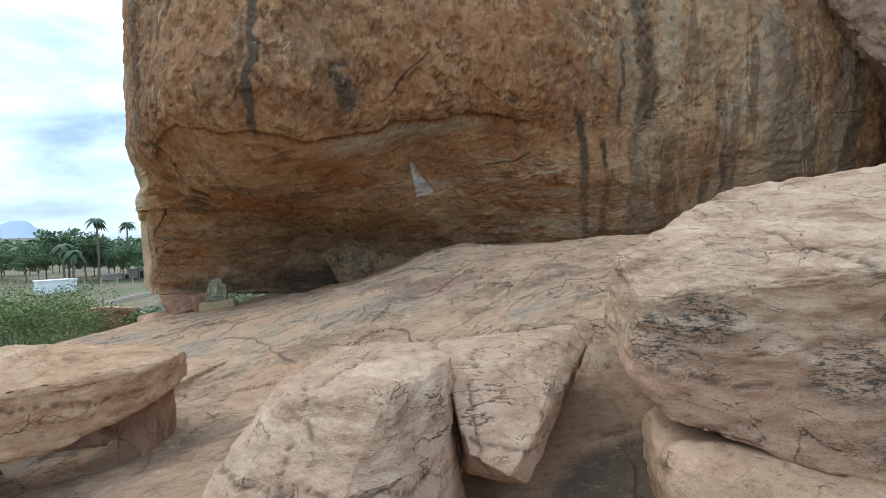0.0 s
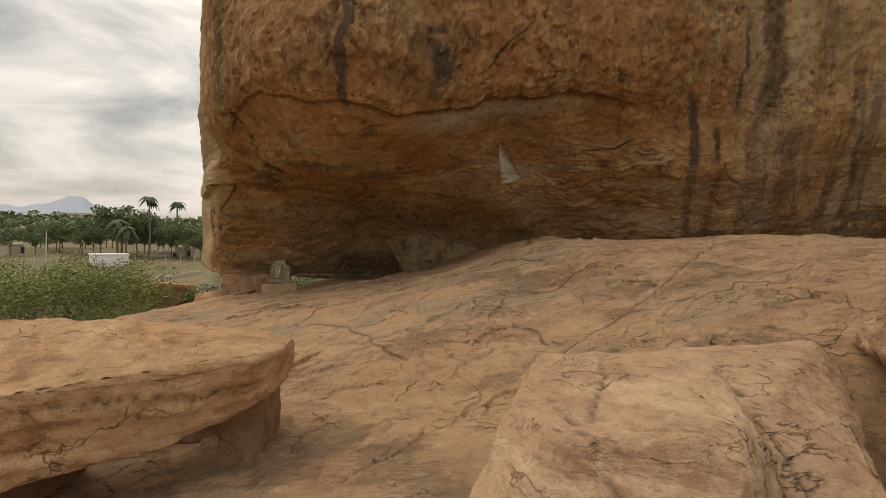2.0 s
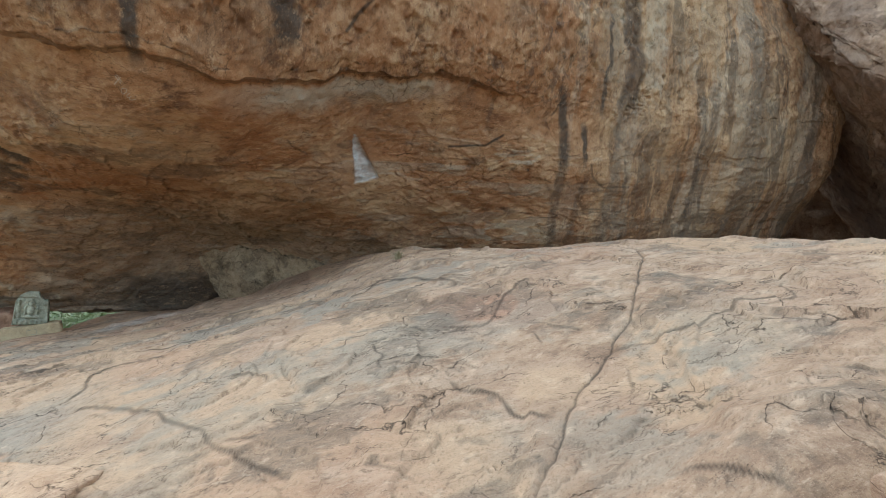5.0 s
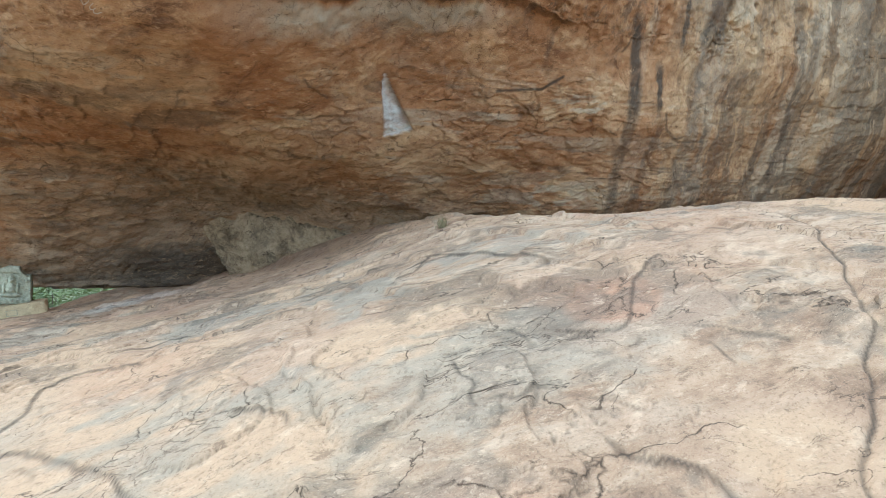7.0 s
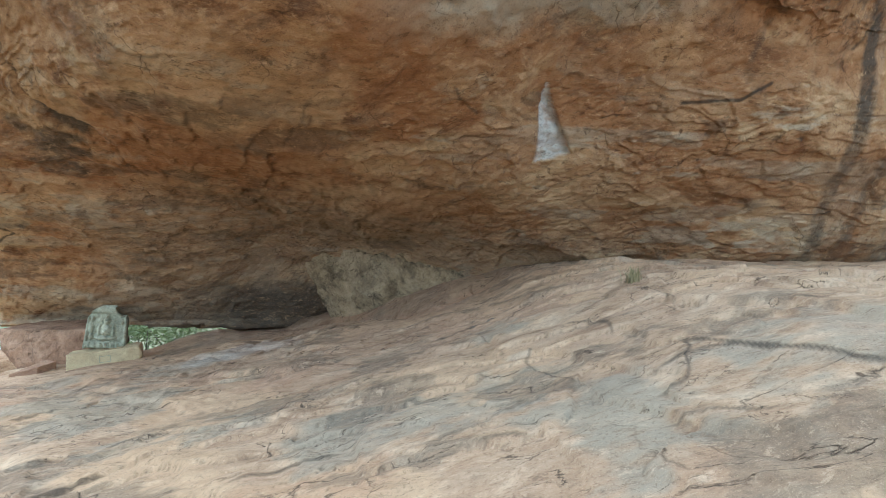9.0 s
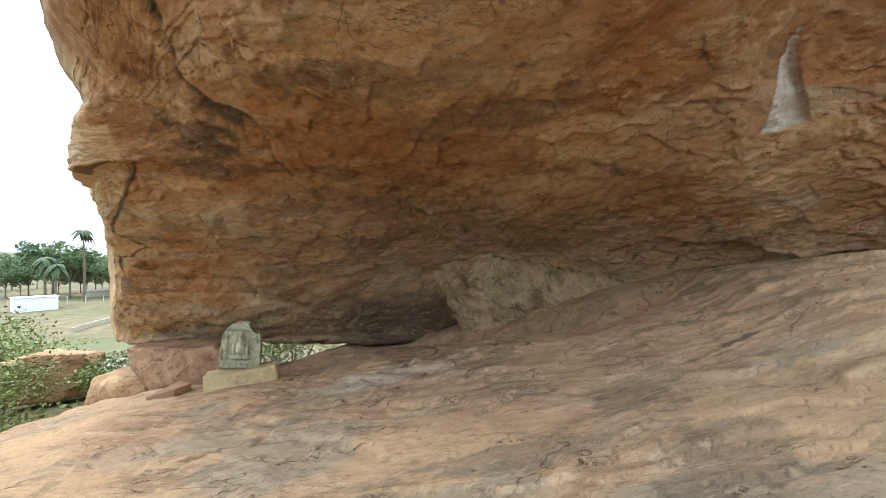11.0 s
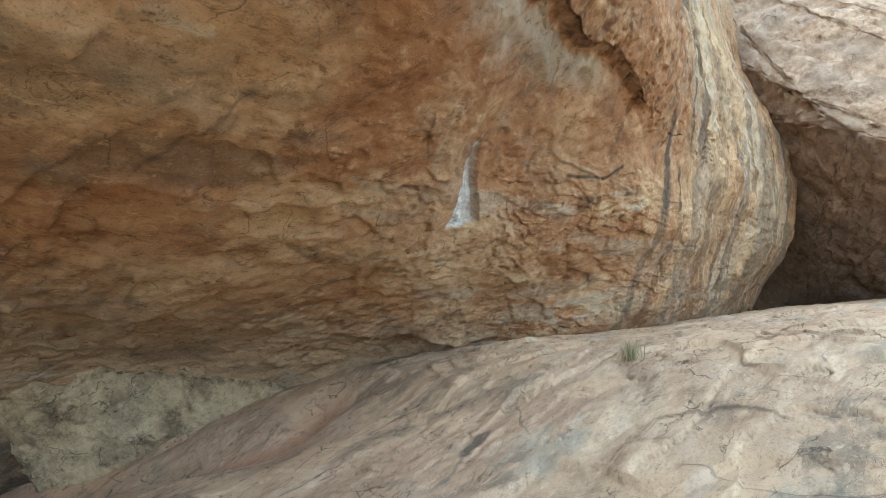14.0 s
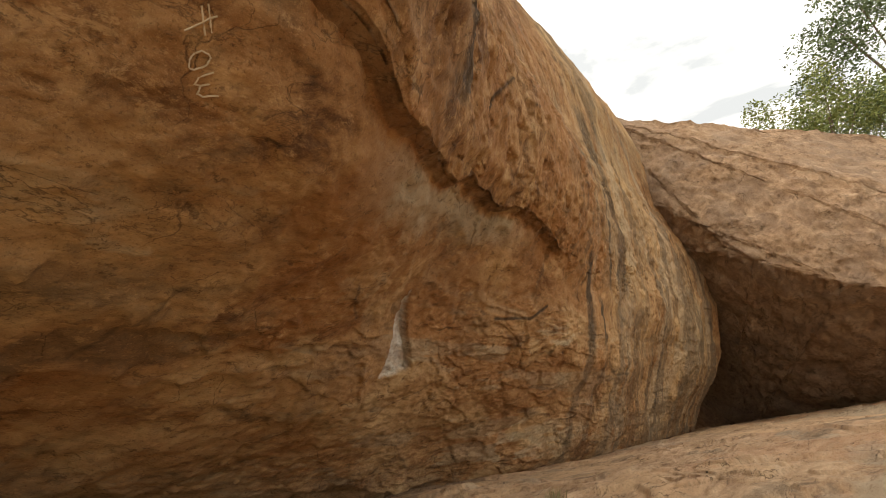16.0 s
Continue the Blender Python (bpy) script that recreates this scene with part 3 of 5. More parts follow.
# ---- the great overhanging boulder: depth of its front at stations across (x) and up (z) ----
FX = [-7.5, -5, -3, -0.7, 1.5, 4, 7, 9.5]
FZ = [0.6, 1.5, 2.2, 2.7, 3.2, 3.7, 4.2, 4.8, 5.6, 6.8, 8.5]
FACE = np.array([
    [19.5, 18.3, 17.1, 16.0, 15.1, 14.7, 14.0, 13.1, 12.96, 12.91, 12.97],
    [19.5, 19.0, 18.3, 17.3, 15.6, 12.9, 11.9, 11.2, 10.7, 11.0, 11.6],
    [19.7, 18.8, 18.3, 17.0, 14.8, 13.2, 11.8, 11.2, 10.8, 11.0, 11.6],
    [19.0, 17.6, 16.6, 15.6, 14.7, 14.1, 13.7, 12.9, 12.2, 11.9, 12.4],
    [18.0, 16.7, 15.9, 15.4, 14.8, 14.3, 13.9, 13.4, 12.8, 12.5, 13.0],
    [17.1, 15.8, 15.1, 14.7, 14.4, 13.95, 13.75, 13.65, 13.4, 13.2, 13.4],
    [16.2, 15.5, 14.9, 14.6, 14.4, 14.2, 14.0, 13.7, 13.55, 13.5, 13.6],
    [15.7, 15.4, 15.0, 14.7, 14.35, 13.95, 13.75, 13.6, 13.55, 13.6, 14.0],
])
LIP_X = [-7.4, -6.75, -6.28, -5.7, -4.94, -4.16, -3.82, -3.3, -2.93, -2.7, -2.39, -1.83, -1.45, -1.06, -0.35, 0.5, 1.1, 1.72, 2.0, 2.5]
LIP_Z = [4.3, 4.74, 4.87, 4.92, 4.82, 4.72, 4.69, 4.6, 4.48, 4.51, 4.65, 4.78, 4.91, 5.08, 5.18, 5.3, 5.36, 5.26, 5.21, 5.22]
TOP, BOTTOM = 17.0, 0.35


def lip_line(x):
    return np.interp(x, LIP_X, LIP_Z) + 0.035 * fbm(x * 2.6, 0 * x, 0 * x, 4, 0.6)


def front_depth(x, z):
    s = x.shape
    bx, bz = spline_basis(FX, x.ravel()), spline_basis(FZ, z.ravel())
    y = np.einsum("ni,nj,ij->n", bx, bz, FACE, optimize=True).reshape(s)
    below = lip_line(x) - z
    deep = 0.14 * smooth(-7.4, -6.6, x) * smooth(2.7, 1.8, x)
    y = y + deep * smooth(-0.004, 0.02, below) * np.exp(-np.maximum(below, 0) / 0.9)
    y = y - 0.10 * smooth(-7.4, -6.6, x) * smooth(2.7, 1.8, x) * np.exp(-np.abs(below + 0.2) / 0.25) * (below < 0)
    return y, below


def build_boulder():
    z1 = np.concatenate([np.linspace(BOTTOM, 2.0, 40, endpoint=False), np.linspace(2.0, 4.3, 230, endpoint=False), np.linspace(4.3, 5.6, 50, endpoint=False),
                         np.linspace(5.6, 8.5, 70, endpoint=False), 8.5 + (TOP - 8.5) * np.sin(np.linspace(0, 1, 36) * math.pi / 2)])
    nf, nr, nb, nl = 450, 46, 30, 46
    u = np.linspace(0, 1, nf)
    lip_rows = 4.85 + 0.10 * np.linspace(-1, 1, 41) ** 3
    z1 = np.sort(np.concatenate([z1, lip_rows]))
    zz, uu = np.meshgrid(z1, u, indexing="ij")
    y_corner, _ = front_depth(np.full_like(z1, -7.5), np.minimum(z1, 8.5))
    x_corner = -7.75 - 0.49 * (y_corner - 13.0)
    x_right = np.interp(z1, [0.3, 2, 4, 6, 8.5], [11.2, 12.0, 12.6, 12.8, 12.5])
    fx = x_corner[:, None] + uu * (x_right - x_corner)[:, None]
    # rows bend to follow the lip
    follow = np.exp(-((z1 - 4.85) / 0.8) ** 2)[:, None]
    fz = zz + follow * (lip_line(fx) - 4.85)
    fy, below = front_depth(fx, np.minimum(fz, 8.5))
    yr = fy[:, -1]
    # sides and back, from the right corner round to the left corner
    def run(ax, ay, bx, by, n):
        s = np.linspace(0, 1, n + 2)[1:-1]
        return ax[:, None] + (bx - ax)[:, None] * s, ay[:, None] + (by - ay)[:, None] * s
    one = np.ones_like(z1)
    rx, ry = run(x_right, yr, 13.0 * one, 25 * one, nr)
    bx, by = run(13.0 * one, 25 * one, -15.2 * one, 26.5 * one, nb)
    lx, ly = run(-15.2 * one, 26.5 * one, x_corner, fy[:, 0], nl)
    x, y = np.concatenate([fx, rx, bx, lx], 1), np.concatenate([fy, ry, by, ly], 1)
    z = np.repeat(z1[:, None], x.shape[1], 1)
    z[:, :nf] = fz
    ease = np.linspace(0, 1, nr)[None, :]
    z[:, nf:nf + nr] += (fz[:, -1:] - z1[:, None]) * (1 - ease)
    z[:, -nl:] += (fz[:, :1] - z1[:, None]) * np.linspace(0, 1, nl)[None, :]
    n = x.shape[1]
    # round the corners
    for centre, reach, times in ((0, 30, 60), (nf, 42, 420), (nf + nr, 20, 60), (nf + nr + nb, 20, 60)):
        cols = np.arange(centre - reach, centre + reach) % n
        for _ in range(times):
            for a in (x, y):
                c = a[:, cols]
                l, r = a[:, (cols - 1) % n], a[:, (cols + 1) % n]
                a[:, cols] = 0.5 * c + 0.25 * (l + r)
    # finer columns along the front
    def finer(a):
        f = a[:, :nf]
        g = np.empty((a.shape[0], 2 * nf - 1))
        g[:, 0::2], g[:, 1::2] = f, 0.5 * (f[:, 1:] + f[:, :-1])
        return np.concatenate([g, a[:, nf:]], 1)
    b = np.zeros_like(x)
    b[:, :nf] = below
    x, y, z, b = finer(x), finer(y), finer(z), finer(b)
    nf = 2 * nf - 1
    n = x.shape[1]
    # the underside closes, and stands clear of the rock at its far corner
    z = np.maximum(z, BOTTOM + 0.02 + 0.10 * smooth(-5.8, -6.6, x) + 0.02 * fbm(x, y, 0 * x, 3))
    x[0], y[0] = 0.5 + (x[0] - 0.5) * 0.3, 22 + (y[0] - 22) * 0.3
    # the crown draws in above the face
    s = np.clip((z - 8.5) / (TOP - 8.5), 0, 1)
    k = np.sqrt(np.maximum(1 - s ** 2.4, 0.0))
    x, y = 0.5 + (x - 0.5) * k, 20.5 + (y - 20.5) * k
    # relief along the normals
    def diff(a):
        return np.gradient(a, axis=0), (np.roll(a, -1, 1) - np.roll(a, 1, 1)) / 2
    (xz, xu), (yz, yu), (zz_, zu) = diff(x), diff(y), diff(z)
    nx, ny, nz = yu * zz_ - zu * yz, zu * xz - xu * zz_, xu * yz - yu * xz
    ln = np.sqrt(nx * nx + ny * ny + nz * nz) + 1e-9
    nx, ny, nz = nx / ln, ny / ln, nz / ln
    low = smooth(0.2, 1.2, b) * (b > 0)
    d = 0.07 * fbm(x * 0.45, y * 0.45, z * 0.45, 4) + 0.03 * fbm(x * 2.2, y * 2.2, z * 2.2, 6, 0.68)
    warp = fbm(x * 0.8, y * 0.8, z * 0.8, 3)
    d = d + 0.03 * sheets(z * 1.1 + 0.5 * x * 0.2 + 1.2 * warp) * (0.3 + 0.7 * smooth(0.0, 0.5, vnoise(x * 0.7, y * 0.7, z * 0.7)))
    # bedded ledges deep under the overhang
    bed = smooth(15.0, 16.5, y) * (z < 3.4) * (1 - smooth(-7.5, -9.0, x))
    d = d + 0.04 * bed * sheets(z * 3.1 + 0.9 * fbm(x * 0.7, y * 0.7, z * 1.5, 5, 0.6) + 0.06 * x)
    # pits and short cracks of the upper face
    up = (1 - low) * smooth(4.6, 5.4, z)
    pit = smooth(0.35, 0.75, fbm(x * 4.5, y * 4.5, z * 3.0, 4, 0.65))
    d = d - 0.06 * up * pit * smooth(9.0, 5.0, x) - 0.02 * up * fbm(x * 7, y * 7, z * 4, 2)
    # broken sheet edges that run along the undercut and the face
    mid_col = nf // 2
    run_v = np.concatenate([[0], np.cumsum(np.hypot(np.diff(y[:, mid_col]), np.diff(z[:, mid_col])))])
    rv = np.repeat(run_v[:, None], n, 1)
    edge = np.zeros_like(x)
    for scale, amp, sx_, off in ((1.1, 0.045, 0.55, 0.0), (2.3, 0.035, 1.1, 31.0), (4.6, 0.016, 2.0, 63.0)):
        field = rv * scale + 1.5 * fbm(x * sx_ + off, rv * sx_ * 1.3, 0 * x + off, 4, 0.55)
        gate = smooth(-0.05, 0.3, fbm(x * sx_ * 0.8 + off + 5, rv * 0.9, 0 * x, 3)) * (0.3 + 0.7 * low) * (1 - 0.75 * smooth(2.5, 4.5, x))
        gate = gate * smooth(0.7, 1.3, np.hypot((x + 0.6) / 0.5, (z - 3.85) / 0.6))
        d = d + amp * gate * sheets(field)
        frac = field - np.floor(field)
        # a painted dark line adds the shade that soft light leaves out here
        edge = np.maximum(edge, 0.45 * gate * (1 - smooth(0.0, 0.02 + 0.008 * scale, frac)))
    # a thin ledge along the bedding of the undercut
    ledge = z - np.interp(x, [-4.4, -3.2, -1.9, -0.4, 1.0, 2.0], [2.93, 2.87, 2.6, 2.38, 2.2, 2.1]) + 0.05 * fbm(x * 2, 0 * x, 0 * x, 3)
    d = d + 0.13 * smooth(-0.015, 0.015, ledge) * np.exp(-np.maximum(ledge, 0) / 0.3) * smooth(-4.7, -4.2, x) * smooth(2.0, 0.8, x) * (y < 18.5)
    # the dark line just below the ledge paints the shadow it casts
    edge = np.maximum(edge, 0.8 * (np.abs(ledge + 0.01) < 0.018) * smooth(-4.7, -4.2, x) * smooth(1.6, 0.2, x) * (y < 18.5))
    # the seam that parts the nose at the far corner
    seam = to_line(x + 0.06 * warp, z, [(-7.3, 4.75), (-6.98, 4.7), (-6.74, 4.49), (-6.66, 4.29), (-6.7, 3.91), (-6.52, 3.66), (-6.1, 3.52)])
    d = d - 0.09 * (1 - smooth(0.0, 0.12, seam)) * (y < 15.2)
    # below the nose the corner steps back
    nose_z = 3.32 + 0.06 * fbm(x * 1.5, y * 1.5, 0 * x, 3)
    d = d - 0.24 * smooth(-6.7, -8.3, x) * smooth(nose_z + 0.05, nose_z - 0.05, z) * smooth(0.9, 2.0, z) * smooth(23.5, 20.0, y)
    # a dark line is drawn along this step
    edge = np.maximum(edge, 0.8 * (np.abs(z - nose_z) < 0.03) * smooth(-7.5, -7.9, x) * (y < 18))
    # the spalled scar: it sinks towards its steep side
    drop = np.clip((4.3 - z) / 0.84, 0, 1)
    x_left, x_right_edge = -0.80 + 0.08 * drop, -0.77 + 0.66 * drop ** 0.85
    within = (x > x_left) & (x < x_right_edge) & (z < 4.3) & (z > 3.44 + 0.25 * (x + 0.7)) & (y < 16)
    share = np.clip((x - x_left) / np.maximum(x_right_edge - x_left, 0.02), 0, 1)
    d = np.where(within, d - 0.02 - 0.09 * share * smooth(0.0, 0.35, drop), d)
    d = d * smooth(TOP, TOP - 1.5, z)
    x, y, z = x + nx * d, y + ny * d, z + nz * d
    # masks: water streaks, rust, pale bands
    wob = 0.10 * fbm(0 * x, 0 * x + 3, z * 1.3, 3) + 0.05 * fbm(x * 3, 0 * x, z * 3, 2)
    stain_shade = np.zeros_like(x)
    centre = np.interp(z, [2.2, 3.0, 3.6, 4.6, 5.6], [4.16, 3.95, 3.76, 3.7, 3.47])
    main = (1 - smooth(0.05, 0.18, np.abs(x - centre - 0.5 * wob))) * smooth(5.65, 5.45, z) * (y < 17)
    main = main * (0.75 + 0.25 * fbm(x * 6, 0 * x, z * 2.2, 4, 0.6))
    stain_shade = np.maximum(main * np.interp(z, [2.0, 3.2, 4.0, 4.5], [0.75, 0.75, 0.9, 1.1]), stain_shade)
    for cx, w, lo, hi, amt in ((4.2, 0.10, 4.1, 4.85, 0.9), (4.28, 0.16, 2.0, 3.9, 0.5), (4.58, 0.08, 5.2, 7.2, 0.8), (-3.87, 0.16, 4.7, 9.5, 0.9), (-4.1, 0.1, 5.4, 7.0, 0.6),
                               (-7.3, 0.28, 5.0, 9.5, 0.65), (5.25, 0.42, 5.2, 9.5, 0.7), (5.0, 0.25, 2.6, 5.2, 0.4), (6.95, 0.12, 2.6, 4.0, 0.6), (7.4, 0.13, 2.8, 4.8, 0.65),
                               (7.6, 0.2, 4.0, 6.0, 0.5), (6.3, 0.14, 3.4, 6.4, 0.45), (8.9, 0.6, 1.5, 8.0, 0.5), (1.95, 0.08, 4.75, 5.2, 0.5)):
        lean = 0.16 * np.clip(4.2 - z, 0, 3)
        m = (1 - smooth(0.35 * w, w, np.abs(x - cx - wob - lean))) * smooth(lo - 0.5, lo + 0.2, z) * smooth(hi + 0.3, hi - 0.3, z)
        stain_shade = np.maximum(stain_shade, amt * m * (y < 17))
    flow = x - 0.16 * np.clip(4.2 - z, 0, 3)
    stripes = smooth(0.15, 0.6, fbm(flow * 2.6, 0 * x, z * 0.3, 6, 0.68)) * smooth(4.2, 5.4, x) * (y < 19)
    stain_shade = np.maximum(stain_shade, 0.52 * stripes)
    stain_shade = np.maximum(stain_shade, 0.85 * (1 - smooth(0.3, 1.0, np.hypot((x + 2.05) / 0.55, (z - 5.55) / 0.8) + 0.35 * fbm(x * 3, y * 3, z * 3, 4, 0.65))) * up)
    stain_shade = np.maximum(stain_shade, 0.35 * up * smooth(-0.1, 0.6, fbm(x * 0.7 + 4, y * 0.7, z * 0.4, 4)))
    speckle = smooth(0.15, 0.6, fbm(x * 5, y * 5, z * 3.0, 5, 0.7)) * up
    stain_shade = np.maximum(stain_shade, 0.5 * speckle * smooth(8.5, 5.0, x) * smooth(-0.3, 0.4, fbm(x * 0.6, y * 0.6, z * 0.4, 2)))
    stain_shade = np.maximum(stain_shade, 0.5 * smooth(0.1, 0.7, fbm(x * 0.8, y * 0.8, z * 2.5, 4)) * bed)
    stain_shade = np.maximum(stain_shade, 0.75 * (1 - smooth(0.1, 1.0, np.hypot((x + 6.9) / 0.85, (z - 3.52) / 0.33) + 0.5 * fbm(x * 2.6, y * 2.6, z * 4, 5, 0.65))) * (y < 15.6))
    stain_shade = np.maximum(stain_shade, 0.9 * (1 - smooth(0.01, 0.08, seam + 0.03 * fbm(x * 5, y * 5, z * 5, 3))) * (y < 15.2))
    grey = 0.75 * smooth(0.0, 0.1, b) * smooth(0.55, 0.2, b) * smooth(-3.4, -2.4, x) * smooth(1.6, 0.4, x)
    grey = np.maximum(grey, 0.65 * (1 - smooth(0.1, 0.5, np.abs(x - 5.6 - wob * 3))) * (y < 17) * smooth(8, 5, z))
    grey = np.maximum(grey, 0.4 * smooth(0.1, 0.6, fbm(x * 3.3, y * 0.4, z * 0.35, 4)) * smooth(2.5, 4, x))
    grey = np.maximum(grey, 0.5 * bed * smooth(0.0, 0.6, warp))
    rust = 0.65 * low * smooth(-0.3, 0.5, fbm(x * 0.8 + 5, y * 0.5, z * 1.4, 4)) * smooth(3.2, 1.0, x)
    rust = np.maximum(rust, 0.45 * smooth(0.1, 0.6, fbm(x * 0.6, y * 0.6 + 9, z * 0.6, 3)))
    # long pale and dark wisps along the bedding of the undercut
    wisp = fbm(x * 0.55 + 0.9 * warp, y * 1.5, z * 3.2, 5, 0.6)
    grey = np.maximum(grey, 0.6 * low * smooth(0.2, 0.6, wisp))
    stain_shade = np.maximum(stain_shade, 0.5 * low * smooth(0.2, 0.8, fbm(x * 0.6 + 30 + warp, y * 1.3, z * 3.0, 5, 0.62)))
    mott = fbm(x * 1.1, y * 1.1 + 50, z * 1.1, 5, 0.65)
    rust = np.maximum(rust, 0.55 * smooth(0.05, 0.7, mott))
    stain_shade = np.maximum(stain_shade, 0.3 * smooth(0.3, 0.9, fbm(x * 1.3 + 80, y * 1.3, z * 1.0, 5, 0.65)))
    rust, stain_shade = rust * (1 - 0.7 * bed), stain_shade * (1 - 0.2 * bed)
    grey = np.maximum(grey, 0.35 * bed)
    tan = 0.75 * low * smooth(-0.35, 0.35, fbm(x * 0.7 + 11, y * 0.7, z * 1.2, 5, 0.6))
    rust = np.maximum(rust, 0.75 * smooth(-2.0, 1.5, x) * smooth(4.3, 5.4, z) * smooth(-0.5, 0.3, mott))
    tan = np.maximum(tan * (1 - 0.5 * bed), 0.3 * bed)
    tan = np.maximum(tan, 0.45 * smooth(0.0, 0.5, fbm(x * 1.6, y * 0.5, z * 0.3, 4)) * smooth(2.5, 4.5, x))
    # stain and the recess's shade painted together, darker towards the foot of the bed
    stain_shade = np.maximum(stain_shade, 0.75 * bed * smooth(2.0, 0.9, z + 0.35 * fbm(x * 0.9, y * 0.9, z * 2.5, 5, 0.62)) * smooth(-7.6, -5.5, x))
    # the spalled white scar
    scar = within * smooth(0.0, 0.12, share) * (0.62 + 0.38 * smooth(-0.4, 0.2, fbm(x * 6, y * 6, z * 9, 4, 0.6)))
    tan = np.maximum(tan, 0.9 * (1 - smooth(0.5, 1.0, np.hypot((x + 0.95) / 0.3, (z - 3.62) / 0.22))) * (y < 16))
    rust = np.maximum(rust, 0.9 * up * np.exp(-np.abs(b) / 0.25) * smooth(-2.0, -3.6, x))
    grey = np.maximum(grey, 0.8 * (1 - smooth(0.3, 1.0, np.hypot((x + 7.3) / 0.35, (z - 2.7) / 0.3) + 0.5 * fbm(x * 5, y * 5, z * 5, 3))) * (y < 17))
    # the thin dark line under the lip paints its shadow
    crack_shade = 0.4 * (np.abs(b - 0.006) < 0.008).astype(float) * smooth(-7.4, -6.6, x) * smooth(2.7, 1.8, x) * (np.arange(n)[None, :] < nf)
    # the sheet of paler rock split from the far corner
    corner = [(-7.95, 14.9), (-8.02, 15.25), (-8.41, 15.68), (-9.1, 16.6), (-8.85, 17.05), (-9.51, 17.48), (-10.4, 18.7), (-11.4, 20.2)]
    split = to_line(x + 0.06 * warp, y + 0.06 * fbm(x * 3, y * 3, z * 3, 3), corner)
    crack_shade = np.maximum(crack_shade, 0.9 * (1 - smooth(0.008, 0.04, split)) * (z < 3.4))
    outer = (x < np.interp(y, [14.9, 15.7, 16.6, 17.1, 18.7, 20.2], [-7.95, -8.41, -9.1, -8.9, -10.4, -11.4])) & (y > 14.6) & (z < 4.6)
    tan, stain_shade = np.where(outer, 0.95, tan), np.where(outer, 0.15, stain_shade)
    rust = np.where((x < -8.4) | outer, 0.2 * rust, rust)
    grey = np.where((x < -8.4) & (z > 3.4), 0.45, grey)
    for line in ([(4.5, 4.0), (4.62, 3.75), (4.98, 3.53), (5.65, 3.57)], [(2.3, 4.5), (2.0, 4.3), (1.2, 4.25)], [(-0.2, 6.6), (-0.9, 5.9), (-1.1, 5.6)]):
        crack_shade = np.maximum(crack_shade, 0.9 * (1 - smooth(0.01, 0.035, to_line(x + wob * 0.3, z, line))) * (y < 17))
    crack_shade = np.maximum(crack_shade, edge * (np.arange(n)[None, :] < nf))
    top_row = int(np.searchsorted(z1, 9.0))
    cu, cv = x[:, :nf] + 0.06 * warp[:, :nf], np.repeat(run_v[:, None], nf, 1) + 0.08 * warp[:, :nf]
    rng = random.Random(41)
    lift = np.zeros_like(x)
    for _ in range(60):
        j, i = rng.randrange(8, nf - 8), rng.randrange(6, top_row)
        h, bend = rng.gauss(0.0, 0.5) + (1.57 if rng.random() < 0.2 else 0), rng.uniform(-2.5, 2.5)
        length = rng.uniform(0.15, 0.5) * (2.4 if rng.random() < 0.2 else 1)
        pu, pv, pts = float(x[i, j]), float(run_v[i]), []
        for _k in range(8):
            pts.append((pu, pv))
            h += bend * length / 7 + rng.gauss(0, 0.25)
            pu, pv = pu + math.cos(h) * length / 7, pv + math.sin(h) * length / 7
        vs = [p[1] for p in pts]
        i0, i1 = np.searchsorted(run_v, (min(vs) - 0.3, max(vs) + 0.3))
        reach = int((length + 0.4) / 0.02)
        j0, j1 = max(0, j - reach), min(nf, j + reach)
        dist = to_line(cu[i0:i1, j0:j1], cv[i0:i1, j0:j1], pts)
        amt = rng.uniform(0.35, 1.0)
        crack_shade[i0:i1, j0:j1] = np.maximum(crack_shade[i0:i1, j0:j1], 0.8 * amt * (1 - smooth(0.004, 0.024, dist)))
        above = (cv[i0:i1, j0:j1] > pts[3][1]) * np.exp(-dist / 0.12)
        lift[i0:i1, j0:j1] += amt * 0.03 * above
    x, y, z = x + nx * lift, y + ny * lift, z + nz * lift
    # long pale and olive bands where water runs down the bulge
    runs = smooth(4.0, 5.0, flow) * (y < 19)
    rust = rust * (1 - 0.8 * runs)
    tan = np.maximum(tan * (1 - 0.5 * runs), runs * (0.28 + 0.4 * fbm(flow * 1.1, 0 * x, z * 0.25, 5, 0.6)))
    grey = np.maximum(grey * (1 - 0.6 * runs), runs * 0.5 * smooth(-0.1, 0.5, fbm(flow * 1.5 + 12, 0 * x, z * 0.25, 5, 0.6)))
    crack_shade = crack_shade * (1 - 0.5 * runs)
    me = grid_mesh("boulder", x, y, z, {"stain_shade": stain_shade, "grey": grey, "rust": rust, "tan": tan, "pale": scar, "crack_shade": crack_shade.astype(float), "under": smooth(-0.1, 0.4, b) * (1 - smooth(2.2, 4.2, x))}, wrap=True)
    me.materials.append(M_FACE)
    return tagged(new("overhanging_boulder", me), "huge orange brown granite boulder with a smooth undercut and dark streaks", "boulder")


boulder = build_boulder()


# ---- loose and lesser rocks ----


